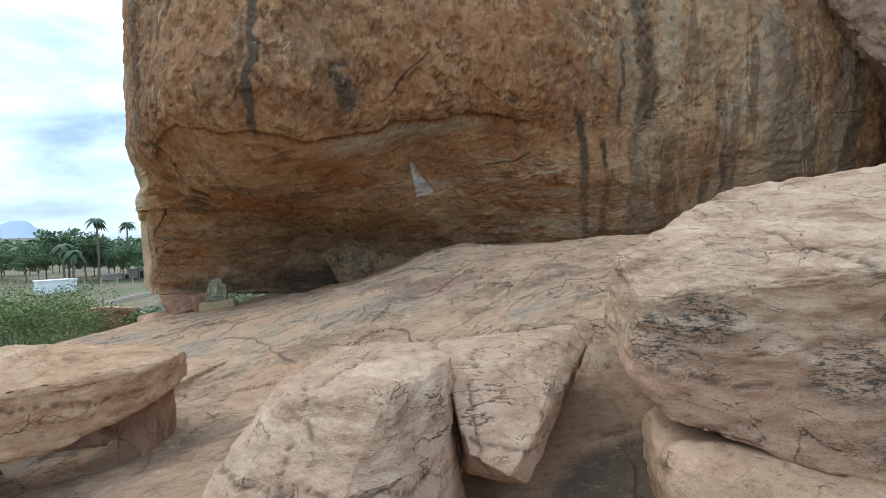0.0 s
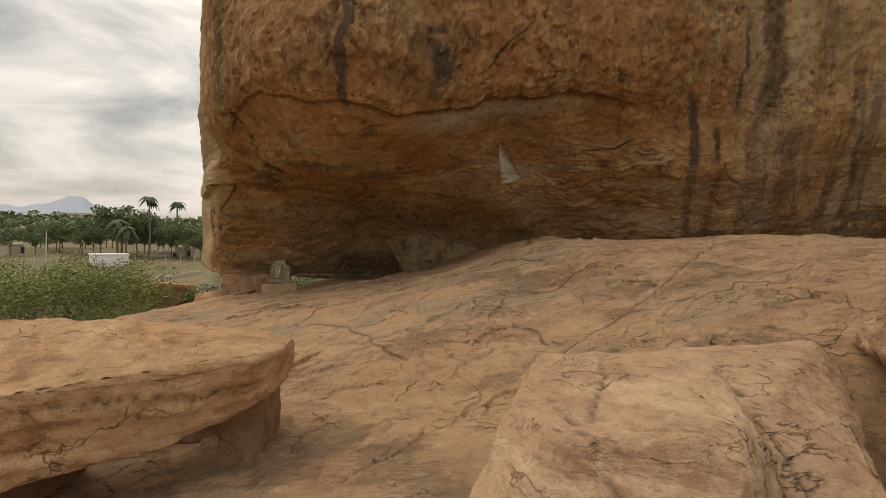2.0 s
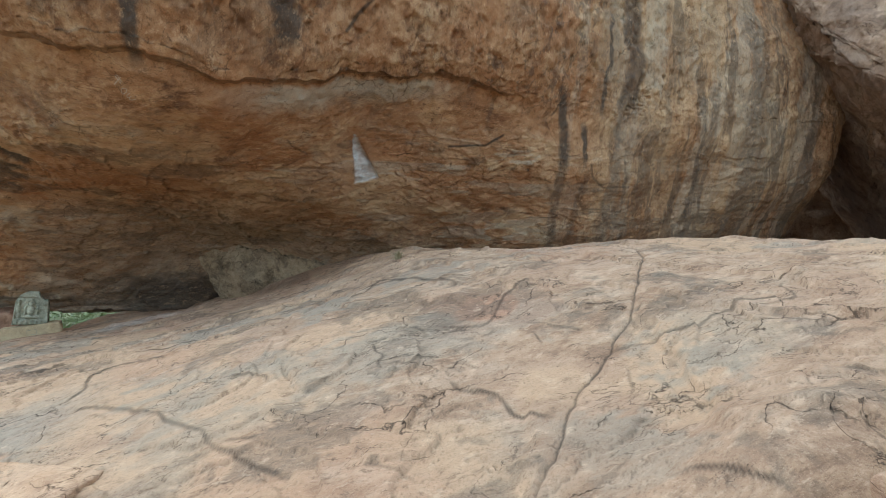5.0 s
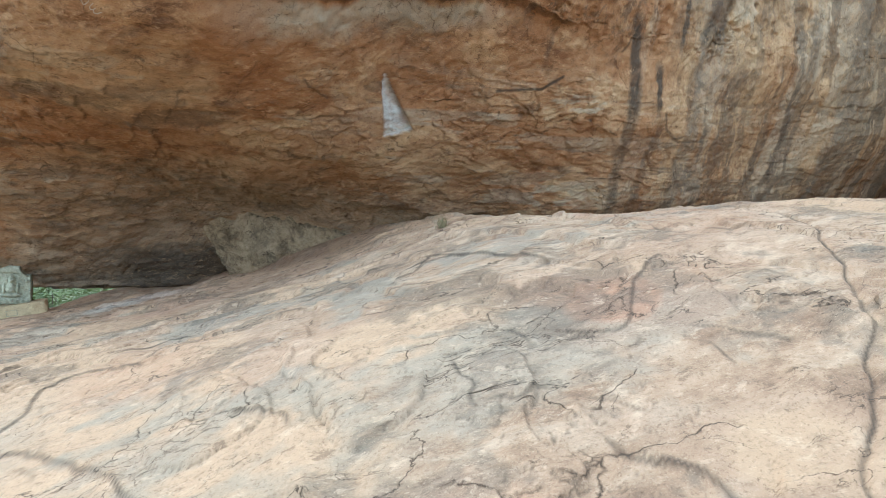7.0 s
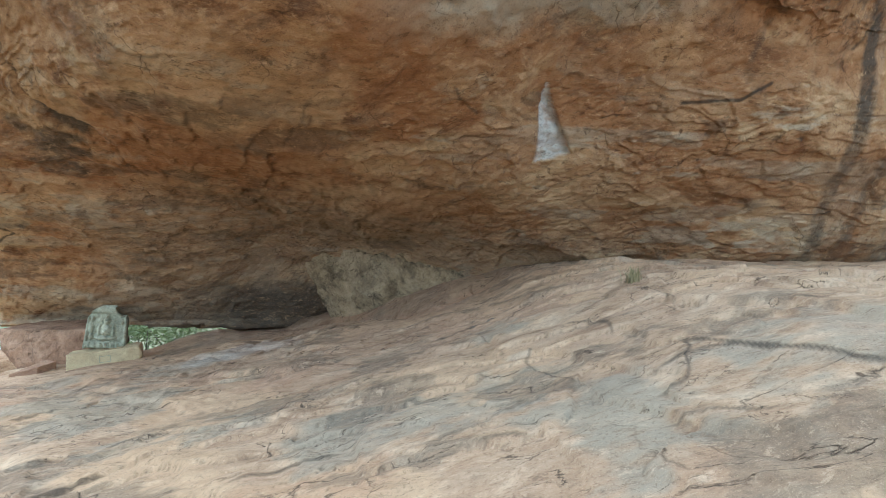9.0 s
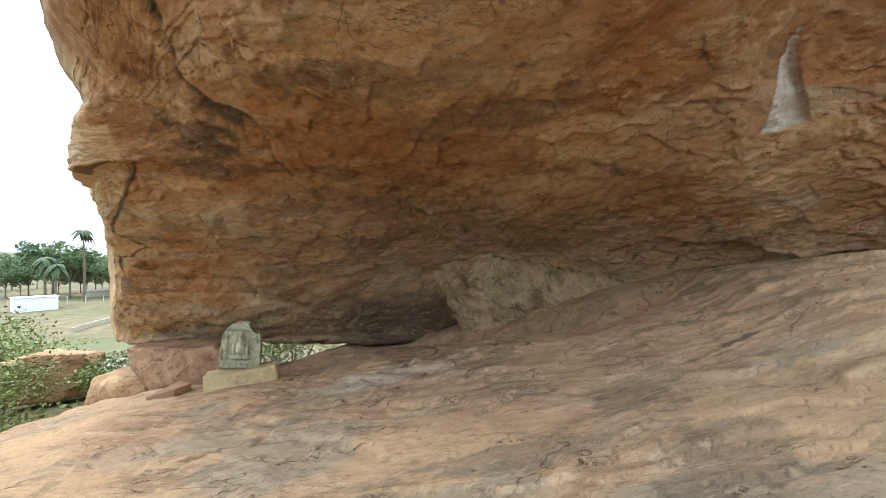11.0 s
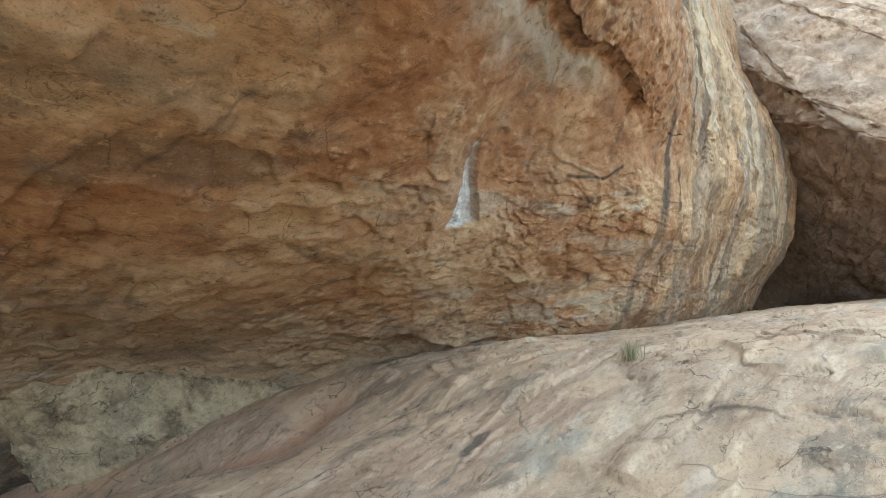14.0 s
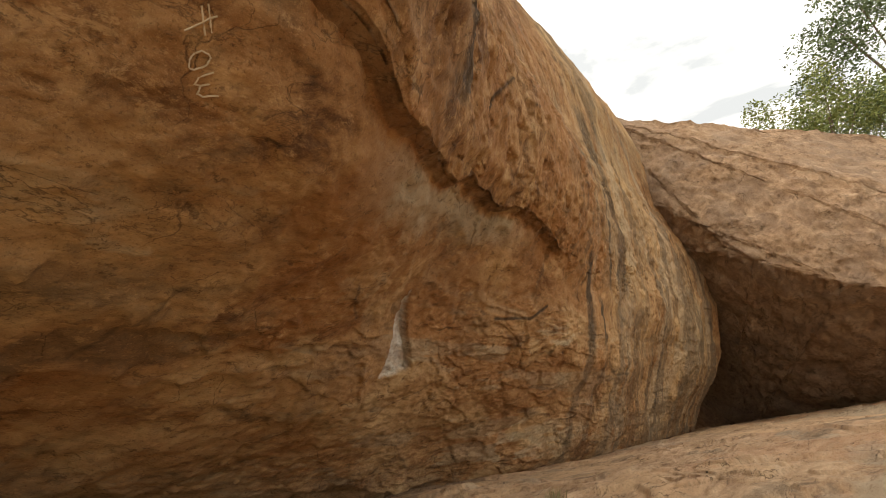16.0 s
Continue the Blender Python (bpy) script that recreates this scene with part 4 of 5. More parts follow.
def hull_rock(name, pts, material, label, category="rock", size=0.06, bevel=0.05, rough=0.03, seed=0.0, layers=0.0, parent=None, cuts=(), lichen=()):
    """A broken block: the hull of a few corners, worn at the edges, with relief on it."""
    bm = bmesh.new()
    for p in pts:
        bm.verts.new(p)
    res = bmesh.ops.convex_hull(bm, input=bm.verts)
    junk = [g for g in res["geom_interior"] if isinstance(g, bmesh.types.BMVert)]
    if junk:
        bmesh.ops.delete(bm, geom=junk, context="VERTS")
    bmesh.ops.dissolve_limit(bm, angle_limit=radians(6), verts=bm.verts, edges=bm.edges)
    if bevel:
        bmesh.ops.bevel(bm, geom=list(bm.edges), offset=bevel, segments=2, profile=0.6, affect="EDGES", clamp_overlap=True)
    bmesh.ops.triangulate(bm, faces=bm.faces)
    for _ in range(9):
        long = [e for e in bm.edges if e.calc_length() > size * 1.6]
        if not long or len(bm.verts) > 45000:
            break
        bmesh.ops.subdivide_edges(bm, edges=long, cuts=1)
        bmesh.ops.triangulate(bm, faces=[f for f in bm.faces if len(f.verts) > 3])
    bm.normal_update()
    co = np.array([v.co for v in bm.verts])
    no = np.array([v.normal for v in bm.verts])
    x, y, z = (co + seed).T
    d = rough * (0.6 * fbm(x * 1.6, y * 1.6, z * 1.6, 3, 0.55) + 0.5 * fbm(x * 6, y * 6, z * 9, 4, 0.65))
    d = d - 0.5 * rough * smooth(0.3, 0.8, fbm(x * 2.4 + 5, y * 2.4, z * 2.4, 3))
    if layers:
        side = 1 - np.abs(no[:, 2])
        d = d + layers * side * sheets(z * 6 + 0.8 * fbm(x * 0.9, y * 0.9, z * 0.9, 3))
    # open cracks along wavering planes (normal, offset)
    groove = np.zeros(len(co))
    wob = 0.06 * fbm(x * 2.2, y * 2.2, z * 2.2, 4, 0.6)
    for k, (cut, off) in enumerate(cuts):
        dist = np.abs(co @ np.array(cut) - off + wob)
        on = smooth(-0.25, 0.0, fbm(x * 1.1 + 7 * k, y * 1.1, z * 1.1, 2))
        groove = np.maximum(groove, 0.75 * on * (1 - smooth(0.002, 0.016, dist)))
    dark = np.zeros(len(co))
    for lx, ly, lz, lr in lichen:
        dist = np.sqrt((co[:, 0] - lx) ** 2 + (co[:, 1] - ly) ** 2 + (1.3 * (co[:, 2] - lz)) ** 2) / lr
        dark = np.maximum(dark, 1 - smooth(0.55, 1.0, dist + 0.3 * fbm(x * 3, y * 3, z * 3, 3)))
    d = d - 0.02 * groove
    co = co + no * d[:, None]
    la, lb = bm.verts.layers.float.new("crack_shade"), bm.verts.layers.float.new("lichen")
    for v, c, g, k in zip(bm.verts, co, groove, dark):
        v.co = c
        v[la], v[lb] = g, k
    ob = part(name, bm, material, parent, "", True)
    if parent is None:
        tagged(ob, label, category)
    return ob


hull_rock("broken_block", [(-0.22, 3.85, 1.60), (-0.13, 4.4, 1.50), (-0.85, 4.1, 1.54), (-1.05, 3.3, 1.50), (-0.9, 2.95, 1.52), (-0.31, 2.80, 1.56), (-0.02, 3.25, 1.40),
                           (0.04, 3.7, 1.53), (-1.3, 2.75, 1.1), (-1.35, 1.95, 0.35), (-0.1, 2.2, 0.35), (0.1, 3.3, 0.3), (0.0, 4.2, 0.5), (-1.2, 4.1, 0.45), (-0.55, 2.35, 1.1)],
          M_BLOCK, "large cracked pinkish granite block resting on the bedrock", size=0.026, bevel=0.02, rough=0.022, layers=0.02,
          cuts=(((0.12, 0.1, 1.0), 1.32), ((1.0, 0.25, 0.1), 0.12), ((1.0, -0.3, 0.2), -1.35)))
hull_rock("tilted_slab", [(-0.02, 4.85, 1.42), (1.24, 5.0, 1.52), (1.30, 4.8, 1.36), (-0.10, 4.3, 1.48), (0.04, 3.45, 1.34), (0.12, 3.12, 1.08), (0.35, 3.02, 0.98), (0.55, 3.3, 1.1),
                          (0.12, 3.35, 0.85), (0.5, 3.3, 0.8), (1.2, 4.8, 1.1), (0.2, 5.0, 0.9), (1.1, 5.1, 1.0), (0.1, 4.2, 0.6), (0.7, 4.8, 0.5)],
          M_BLOCK, "wedge shaped granite slab tilted against a cracked block", size=0.028, bevel=0.02, rough=0.018, seed=4.0, layers=0.012,
          cuts=(((0.1, 0.25, 1.0), 1.95), ((1.0, -0.2, 0.3), -0.1)))
LEDGE_LICHEN = ((1.3, 3.3, 1.72, 0.3), (1.62, 3.25, 1.84, 0.24), (2.35, 3.0, 1.55, 0.34), (2.75, 2.9, 1.45, 0.3), (2.6, 2.9, 1.15, 0.28))
hull_rock("large_ledge_rock", [(1.28, 3.86, 2.26), (1.25, 3.35, 1.95), (1.22, 3.45, 1.4), (1.35, 3.3, 1.2), (2.0, 3.05, 1.0), (3.0, 2.75, 0.78), (4.8, 2.3, 0.6), (2.3, 3.3, 2.26), (3.6, 2.7, 2.3),
                               (5.5, 2.4, 2.4), (2.1, 4.6, 2.5), (2.9, 5.2, 2.82), (4.6, 5.2, 3.0), (6.5, 5.0, 3.0), (7, 3, 2.5), (7, 3, 0.6), (1.4, 4.6, 1.5), (1.9, 5.6, 1.4), (4, 6.2, 1.6), (7, 6, 1.4)],
          M_BLOCK, "long layered granite rock with black lichen patches overhanging its base", size=0.04, bevel=0.05, rough=0.035, seed=9.0, layers=0.022,
          cuts=(((0.03, 0.1, 1.0), 2.15), ((0.02, 0.0, 1.0), 1.5), ((0.9, 0.1, 0.4), 3.4)), lichen=LEDGE_LICHEN)
hull_rock("rounded_under_slab", [(1.35, 3.1, 1.08), (1.25, 2.95, 0.9), (1.4, 2.7, 0.5), (2.2, 2.4, 0.35), (4.5, 1.8, 0.3), (2.2, 2.8, 0.92), (4.5, 2.3, 0.68), (1.6, 4.2, 1.0), (4.6, 4.4, 0.9), (1.6, 4.2, 0.3), (4.6, 4.4, 0.3)],
          M_SLAB, "rounded tan rock slab wedged under a larger ledge", size=0.05, bevel=0.12, rough=0.03, seed=14.0, layers=0.02)
hull_rock("lying_slab", [(-2.85, 5.3, 1.20), (-2.98, 5.95, 1.16), (-2.92, 5.35, 0.80), (-3.0, 6.0, 0.86), (-3.05, 5.1, 1.10), (-3.08, 5.15, 0.70), (-3.6, 4.75, 0.52), (-4.7, 4.0, 0.36),
                         (-4.5, 4.1, 1.06), (-3.5, 5.9, 1.26), (-5.0, 5.3, 1.40), (-6.8, 3.4, 1.05), (-6.8, 3.2, 0.3), (-7.0, 4.6, 1.30), (-7.0, 4.6, 0.5), (-4.0, 5.8, 0.75)],
          M_SLAB, "thick flat granite slab lying propped on a stone stub", size=0.034, bevel=0.02, rough=0.025, seed=21.0, layers=0.02,
          cuts=(((0.05, 0.0, 1.0), 0.75),), lichen=((-3.4, 5.2, 0.85, 0.16),))
hull_rock("stone_stub", [(-3.45, 5.4, 0.85), (-3.06, 5.5, 0.85), (-3.06, 5.85, 0.85), (-3.45, 5.8, 0.85), (-3.42, 5.32, 0.10), (-3.02, 5.4, 0.14), (-3.05, 5.9, 0.1), (-3.45, 5.9, 0.05)],
          M_RED, "short reddish stone stub propping up a flat slab", size=0.05, bevel=0.03, rough=0.02, seed=27.0)
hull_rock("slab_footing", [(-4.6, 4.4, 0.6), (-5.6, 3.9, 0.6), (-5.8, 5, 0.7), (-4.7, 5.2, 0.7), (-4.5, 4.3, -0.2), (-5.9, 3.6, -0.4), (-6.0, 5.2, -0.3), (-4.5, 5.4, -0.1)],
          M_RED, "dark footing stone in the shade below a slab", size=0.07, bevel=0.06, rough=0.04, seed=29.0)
# added rock that stops light from behind reaching the hollow under the slab
hull_rock("slab_light_block", [(-3.75, 6.1, 0.72), (-7.0, 5.6, 0.75), (-3.8, 6.6, 0.5), (-7.2, 6.4, 0.45), (-3.7, 5.85, -0.1), (-7.0, 5.2, -0.6), (-3.8, 6.8, 0.0), (-7.2, 6.6, -0.6)],
          M_RED, "brown rock added behind a slab to keep light out of the hollow", size=0.07, bevel=0.06, rough=0.04, seed=31.0)
hull_rock("split_sheet", [(-3.22, 7.72, 0.62), (-3.35, 7.45, 0.60), (-4.0, 6.6, 0.36), (-5.4, 6.4, 0.22), (-5.8, 7.6, 0.30), (-4.2, 8.3, 0.58), (-3.22, 7.72, 0.50), (-3.35, 7.4, 0.44), (-4.0, 6.5, 0.12), (-5.4, 6.3, -0.1), (-5.8, 7.7, -0.1), (-4.2, 8.4, 0.3)],
          M_SLAB, "thin split sheet of rock with a reddish broken edge", size=0.05, bevel=0.02, rough=0.02, seed=33.0)
hull_rock("support_rock", [(-4.55, 19.0, 2.15), (-4.1, 18.9, 1.5), (-3.65, 19.0, 0.75), (-3.0, 18.3, 1.2), (-1.2, 17.6, 1.3), (2.2, 16.5, 1.9), (1.6, 17.2, 2.6), (-1.6, 18.3, 2.75), (-3.4, 18.6, 2.7),
                           (-3.6, 19.2, 0.3), (-1.0, 18.2, 0.6), (2.4, 17.4, 1.2), (-4.5, 22, 2.6), (1.5, 22, 2.6), (-3.5, 22, 0.2), (1.5, 22, 0.6)],
          M_NUB, "grey olive supporting rock with cracked facets under the overhang", size=0.06, bevel=0.03, rough=0.07, seed=38.0, layers=0.03,
          cuts=(((1.0, 0.3, 0.3), 3.6), ((0.2, 0.0, 1.0), 1.5), ((0.9, 0.2, -0.5), 0.9)))
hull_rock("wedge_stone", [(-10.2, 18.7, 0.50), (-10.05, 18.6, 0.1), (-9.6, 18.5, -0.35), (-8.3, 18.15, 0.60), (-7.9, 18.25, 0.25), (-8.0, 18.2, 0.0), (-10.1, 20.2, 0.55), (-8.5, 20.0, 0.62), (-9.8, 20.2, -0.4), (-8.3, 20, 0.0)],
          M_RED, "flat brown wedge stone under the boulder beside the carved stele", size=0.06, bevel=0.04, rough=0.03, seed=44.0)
hull_rock("field_boulder", [(-16.6, 23.0, -0.72), (-15.6, 23.3, -0.44), (-14.7, 24.0, -0.52), (-14.5, 24.1, -0.92), (-14.9, 23.6, -1.82), (-16.6, 22.7, -1.82), (-16.6, 25.4, -0.62), (-14.8, 25.4, -0.72), (-16.8, 25.4, -2.02), (-14.6, 25.6, -2.02)],
          M_SLAB, "tan boulder at the edge of the green field", size=0.08, bevel=0.12, rough=0.05, seed=48.0)
hull_rock("field_boulder", [(-12.3, 20.9, -0.55), (-11.4, 20.3, -0.5), (-10.8, 20.5, -0.45), (-11.0, 21.6, -0.4), (-12.2, 21.9, -0.5), (-12.4, 20.7, -1.2), (-10.7, 20.2, -1.0), (-10.8, 21.8, -1.0), (-12.3, 22, -1.2)],
          M_SLAB, "low pale stone at the foot of a boulder", size=0.08, bevel=0.1, rough=0.04, seed=52.0)
hull_rock("rock_chip", [(-8.75, 16.75, 0.08), (-8.3, 16.72, 0.2), (-8.15, 16.95, 0.24), (-8.5, 17.3, 0.2), (-8.75, 16.75, -0.1), (-8.3, 16.7, -0.05), (-8.15, 16.95, -0.03), (-8.5, 17.3, -0.1)],
          M_RED, "reddish broken rock chip lying on the bedrock", size=0.03, bevel=0.01, rough=0.012, seed=55.0)

# the hill rock beyond the cleft
hull_rock("hill_rock", [(10.6, 15.2, 12.6), (11.4, 14.4, 12.2), (12.9, 12.6, 11.4), (14.1, 10.8, 10.7), (15.6, 8.2, 9.4), (18, 4, 8.0), (10.0, 13.9, 8.6), (9.9, 12.8, 7.3), (9.9, 12.0, 6.1), (10.0, 10.4, 5.0), (10.6, 7, 3.6), (12, 4, 2.8),
                        (12.5, 16.5, 12.9), (24, 16, 14), (24, 4, 9), (19.0, 17.0, 0.5), (19.0, 12.5, 0.5), (18.5, 9.0, 0.5), (24, 15, 0.5), (24, 3, 0.5), (16, 3.6, 0.5), (11.6, 17.5, 11.0), (22, 22, 14.0), (14, 22, 12)],
          M_FAR, "sloping tan granite hill rock overhanging a dark cleft", category="boulder", size=0.11, bevel=0.25, rough=0.12, seed=61.0, layers=0.0)
# added block behind the cleft; keeps the sky and its light from coming through
hull_rock("cleft_sky_block", [(12.5, 26, 0.0), (22, 18.5, 0.0), (12.5, 26, 13), (22, 18.5, 9.5), (14, 30, 0.0), (27, 24, 0.0), (14, 30, 13), (27, 24, 12)],
          M_FAR, "rock block added behind the cleft to shut out the sky", category="rock wall", size=0.3, bevel=0.2, rough=0.2, seed=66.0)


# ---- carved stele on its pedestal ----


def build_stele():
    rows, cols = 70, 56
    h, w, th = 0.72, 0.31, 0.16
    v, s = np.meshgrid(np.linspace(0, 1, rows), np.linspace(-1, 1, cols), indexing="ij")
    half = w * np.where(v < 0.62, 1.0 - 0.06 * (v / 0.62), 0.94 * np.sqrt(np.maximum(0.0, 1 - ((v - 0.62) / 0.40) ** 2.0)))
    half = np.maximum(half, 0.03)
    x, z = s * half, v * h
    def bulge(cx, cz, rx, rz, d):
        return d * np.sqrt(np.maximum(0, 1 - ((x - cx) / rx) ** 2 - ((z - cz) / rz) ** 2))
    rel = np.zeros_like(x)
    for a in ((0, 0.47, 0.055, 0.07, 0.07), (0, 0.52, 0.035, 0.04, 0.07), (0, 0.31, 0.085, 0.13, 0.065), (-0.105, 0.30, 0.03, 0.12, 0.05), (0.105, 0.30, 0.03, 0.12, 0.05),
              (0, 0.185, 0.17, 0.045, 0.075), (-0.23, 0.36, 0.045, 0.12, 0.04), (-0.22, 0.50, 0.035, 0.045, 0.045), (0.23, 0.47, 0.04, 0.05, 0.04), (-0.22, 0.2, 0.04, 0.06, 0.035)):
        rel = np.maximum(rel, bulge(*a))
    rel = rel + 0.035 * ((z < 0.13) * (z > 0.02)) + 0.012 * ((z < 0.10) & (np.sin(x * 75) > 0.2)) * (z > 0.03)
    rim = 0.03 * smooth(0.86, 0.93, np.abs(s)) * (v < 0.75) + 0.03 * smooth(0.80, 0.86, v)
    rel = np.maximum(rel, rim)
    rel = 1.5 * rel + 0.008 * fbm(x * 22, 0 * x, z * 22, 3)
    chip = smooth(0.02, 0.10, x + 0.2 * (z - 0.72) - 0.05) * smooth(0.55, 0.66, z)
    z = z - 0.10 * chip
    y = -rel
    # back sheet closes the slab
    xb, zb, yb = x[:, ::-1], z[:, ::-1], th + 0.01 * fbm(x * 9, 0 * x + 4, z * 9, 2)
    gx, gy, gz = np.concatenate([x, xb], 1), np.concatenate([y, yb], 1), np.concatenate([z, zb], 1)
    lean = 0.06 * gz
    gy = gy + lean
    me = grid_mesh("carved_stele", gx, gy, gz, wrap=True)
    me.materials.append(M_STELE)
    ob = new("carved_stele", me)
    ob.matrix_world = pose(-7.42, 17.0, 0.44, 0, 5, 12)
    return tagged(ob, "weathered grey green carved stone stele with a seated relief", "statue")


build_stele()
ped = hull_rock("pedestal", [(-0.52, -0.18, 0.25), (0.52, -0.2, 0.25), (0.52, 0.22, 0.26), (-0.52, 0.22, 0.25), (-0.55, -0.2, -0.12), (0.5, -0.2, -0.06), (0.5, 0.25, -0.12), (-0.55, 0.25, -0.12), (0.56, -0.16, 0.1)],
                M_PED, "pale hewn stone pedestal lying unevenly on the bedrock", category="pedestal", size=0.03, bevel=0.015, rough=0.008)
ped.matrix_world = pose(-7.35, 16.95, 0.2, 0, -5, 14)
for cx, w in ((0.02, 0.16),):
    bm = bmesh.new()
    for dx, dz, sx, sz in ((0, 0.05, w, 0.006), (0, -0.05, w, 0.006), (-w / 2, 0, 0.006, 0.1), (w / 2, 0, 0.006, 0.1)):
        bmesh.ops.create_cube(bm, size=1.0, matrix=Matrix.Translation((cx + dx, -0.198, 0.11 + dz)) @ Matrix.Diagonal((sx, 0.012, sz, 1)))
    part("carved_panel", bm, M_STELE, ped, "shallow cut rectangular panel outline")

# ---- plants ----


def leaf_cloud(bm, rng, centre, radius, count, size, squash=0.8, hollow=0.35):
    """Small leaves scattered through an uneven ball."""
    for _ in range(count):
        while True:
            p = Vector((rng.uniform(-1, 1), rng.uniform(-1, 1), rng.uniform(-1, 1)))
            if hollow < p.length < 1:
                break
        p = Vector((p.x * radius, p.y * radius, p.z * radius * squash)) + Vector(centre)
        a = Vector((rng.gauss(0, 1), rng.gauss(0, 1), rng.gauss(0, 0.6))).normalized()
        b = a.cross(Vector((rng.gauss(0, 1), rng.gauss(0, 1), rng.gauss(0, 1)))).normalized()
        s = size * rng.uniform(0.6, 1.4)
        vs = [bm.verts.new(p + q) for q in (a * s, b * s * 0.45, -a * s, -b * s * 0.45)]
        bm.faces.new(vs)


def tube(bm, pts, radii, sides=7):
    rings = []
    for i, (p, r) in enumerate(zip(pts, radii)):
        d = (Vector(pts[min(i + 1, len(pts) - 1)]) - Vector(pts[max(i - 1, 0)])).normalized()
        a = d.orthogonal().normalized()
        b = d.cross(a)
        rings.append([bm.verts.new(Vector(p) + (a * math.cos(k * math.tau / sides) + b * math.sin(k * math.tau / sides)) * r) for k in range(sides)])
    for r0, r1 in zip(rings, rings[1:]):
        for k in range(sides):
            bm.faces.new((r0[k], r0[(k + 1) % sides], r1[(k + 1) % sides], r1[k]))
    bm.faces.new(rings[-1])


def tree(name, m, height, spread, seed, label, leaves=2600, leaf=0.16, mat=None, group=""):
    rng = random.Random(seed)
    root = new(name)
    root.matrix_world = m
    tagged(root, label, "tree", group)
    bm = bmesh.new()
    fork = height * 0.35
    tube(bm, [(0, 0, -0.6), (0.05, 0, fork * 0.5), (0, 0.08, fork), (0.1, 0.05, height * 0.6)], [0.05 * height * 0.5, 0.018 * height, 0.014 * height, 0.006 * height], 8)
    tips = []
    for k in range(9):
        a = k * 2.4 + rng.uniform(-0.3, 0.3)
        reach, up = spread * rng.uniform(0.5, 0.95), height * rng.uniform(0.5, 0.95)
        start = (0, 0.05, fork * rng.uniform(0.75, 1.25))
        end = (math.cos(a) * reach, math.sin(a) * reach, up)
        mid = (end[0] * 0.45, end[1] * 0.45, (start[2] + up) * 0.5 + 0.1 * height * rng.uniform(-0.3, 0.6))
        tube(bm, [start, mid, end], [0.011 * height, 0.006 * height, 0.002 * height], 5)
        tips += [end, ((mid[0] + end[0]) / 2, (mid[1] + end[1]) / 2, (mid[2] + end[2]) / 2)]
    part("trunk", bm, M_BARK, root)
    bm = bmesh.new()
    tips.append((0, 0, height * 0.92))
    for c in tips:
        for _ in range(3):
            o = Vector(c) + Vector((rng.gauss(0, 1), rng.gauss(0, 1), rng.gauss(0, 0.6))) * spread * 0.16
            leaf_cloud(bm, rng, o, spread * rng.uniform(0.16, 0.32), leaves // (len(tips) * 3), leaf, 0.7, 0.1)
    part("crown", bm, mat or M_LEAF, root)
    return root


def palm(name, m, height, seed, label):
    rng = random.Random(seed)
    root = new(name)
    root.matrix_world = m
    tagged(root, label, "palm tree", "palms beyond the field")
    bm = bmesh.new()
    tube(bm, [(0, 0, -0.5), (0.2, 0, height * 0.4), (0.1, 0.1, height * 0.8), (0, 0.1, height)], [0.32, 0.24, 0.2, 0.17], 8)
    part("trunk", bm, M_BARK, root)
    for k in range(18):
        bm = bmesh.new()
        a, lift = k * 2.399, rng.uniform(-0.5, 1.0)
        prev = None
        n = 9
        for i in range(n + 1):
            s = i / n
            r = 2.5 * s
            p = Vector((math.cos(a) * r, math.sin(a) * r, height + 1.6 * lift * s - 2.6 * s * s))
            side = Vector((-math.sin(a), math.cos(a), 0))
            wd = 0.55 * math.sin(math.pi * min(1, 0.12 + 0.9 * s)) + 0.03
            cur = [bm.verts.new(p + side * wd + Vector((0, 0, -0.35 * wd))), bm.verts.new(p + Vector((0, 0, 0.05))), bm.verts.new(p - side * wd + Vector((0, 0, -0.35 * wd)))]
            if prev and i % 2:
                bm.faces.new((prev[0], prev[1], cur[1], cur[0]))
                bm.faces.new((prev[1], prev[2], cur[2], cur[1]))
            elif prev:
                q0, q2 = prev[0].co.lerp(prev[1].co, 0.25), prev[2].co.lerp(prev[1].co, 0.25)
                w0, w2 = bm.verts.new(q0), bm.verts.new(q2)
                bm.faces.new((w0, prev[1], cur[1], cur[0]))
                bm.faces.new((prev[1], w2, cur[2], cur[1]))
            prev = cur
        part("frond", bm, M_PALM, root)
    return root


def bush(name, m, radius, height, seed, label, count=1800, leaf=0.07, mat=None, group="bushes below the rock"):
    rng = random.Random(seed)
    root = new(name)
    root.matrix_world = m
    tagged(root, label, "bush", group)
    bm = bmesh.new()
    stems = bmesh.new()
    for k in range(9):
        a, r = rng.uniform(0, math.tau), radius * math.sqrt(rng.uniform(0, 0.8))
        c = (math.cos(a) * r, math.sin(a) * r, height * rng.uniform(0.35, 0.75))
        tube(stems, [(c[0] * 0.3, c[1] * 0.3, -0.3), (c[0] * 0.7, c[1] * 0.7, c[2] * 0.5), c], [0.04, 0.03, 0.01], 4)
        leaf_cloud(bm, rng, c, radius * rng.uniform(0.3, 0.5), count // 9, leaf, height / radius * 0.75, 0.1)
    part("stems", stems, M_BARK, root)
    part("foliage", bm, mat or M_BUSH, root)
    return root


def on_plain(x, y):
    return float(plain_height(np.array([x], float), np.array([y], float))[0])


def bearing(deg, dist, x0=0.0, y0=0.0):
    """A place at a bearing (clockwise from ahead) and distance from the walk's start."""
    return x0 + math.sin(radians(deg)) * dist, y0 + math.cos(radians(deg)) * dist


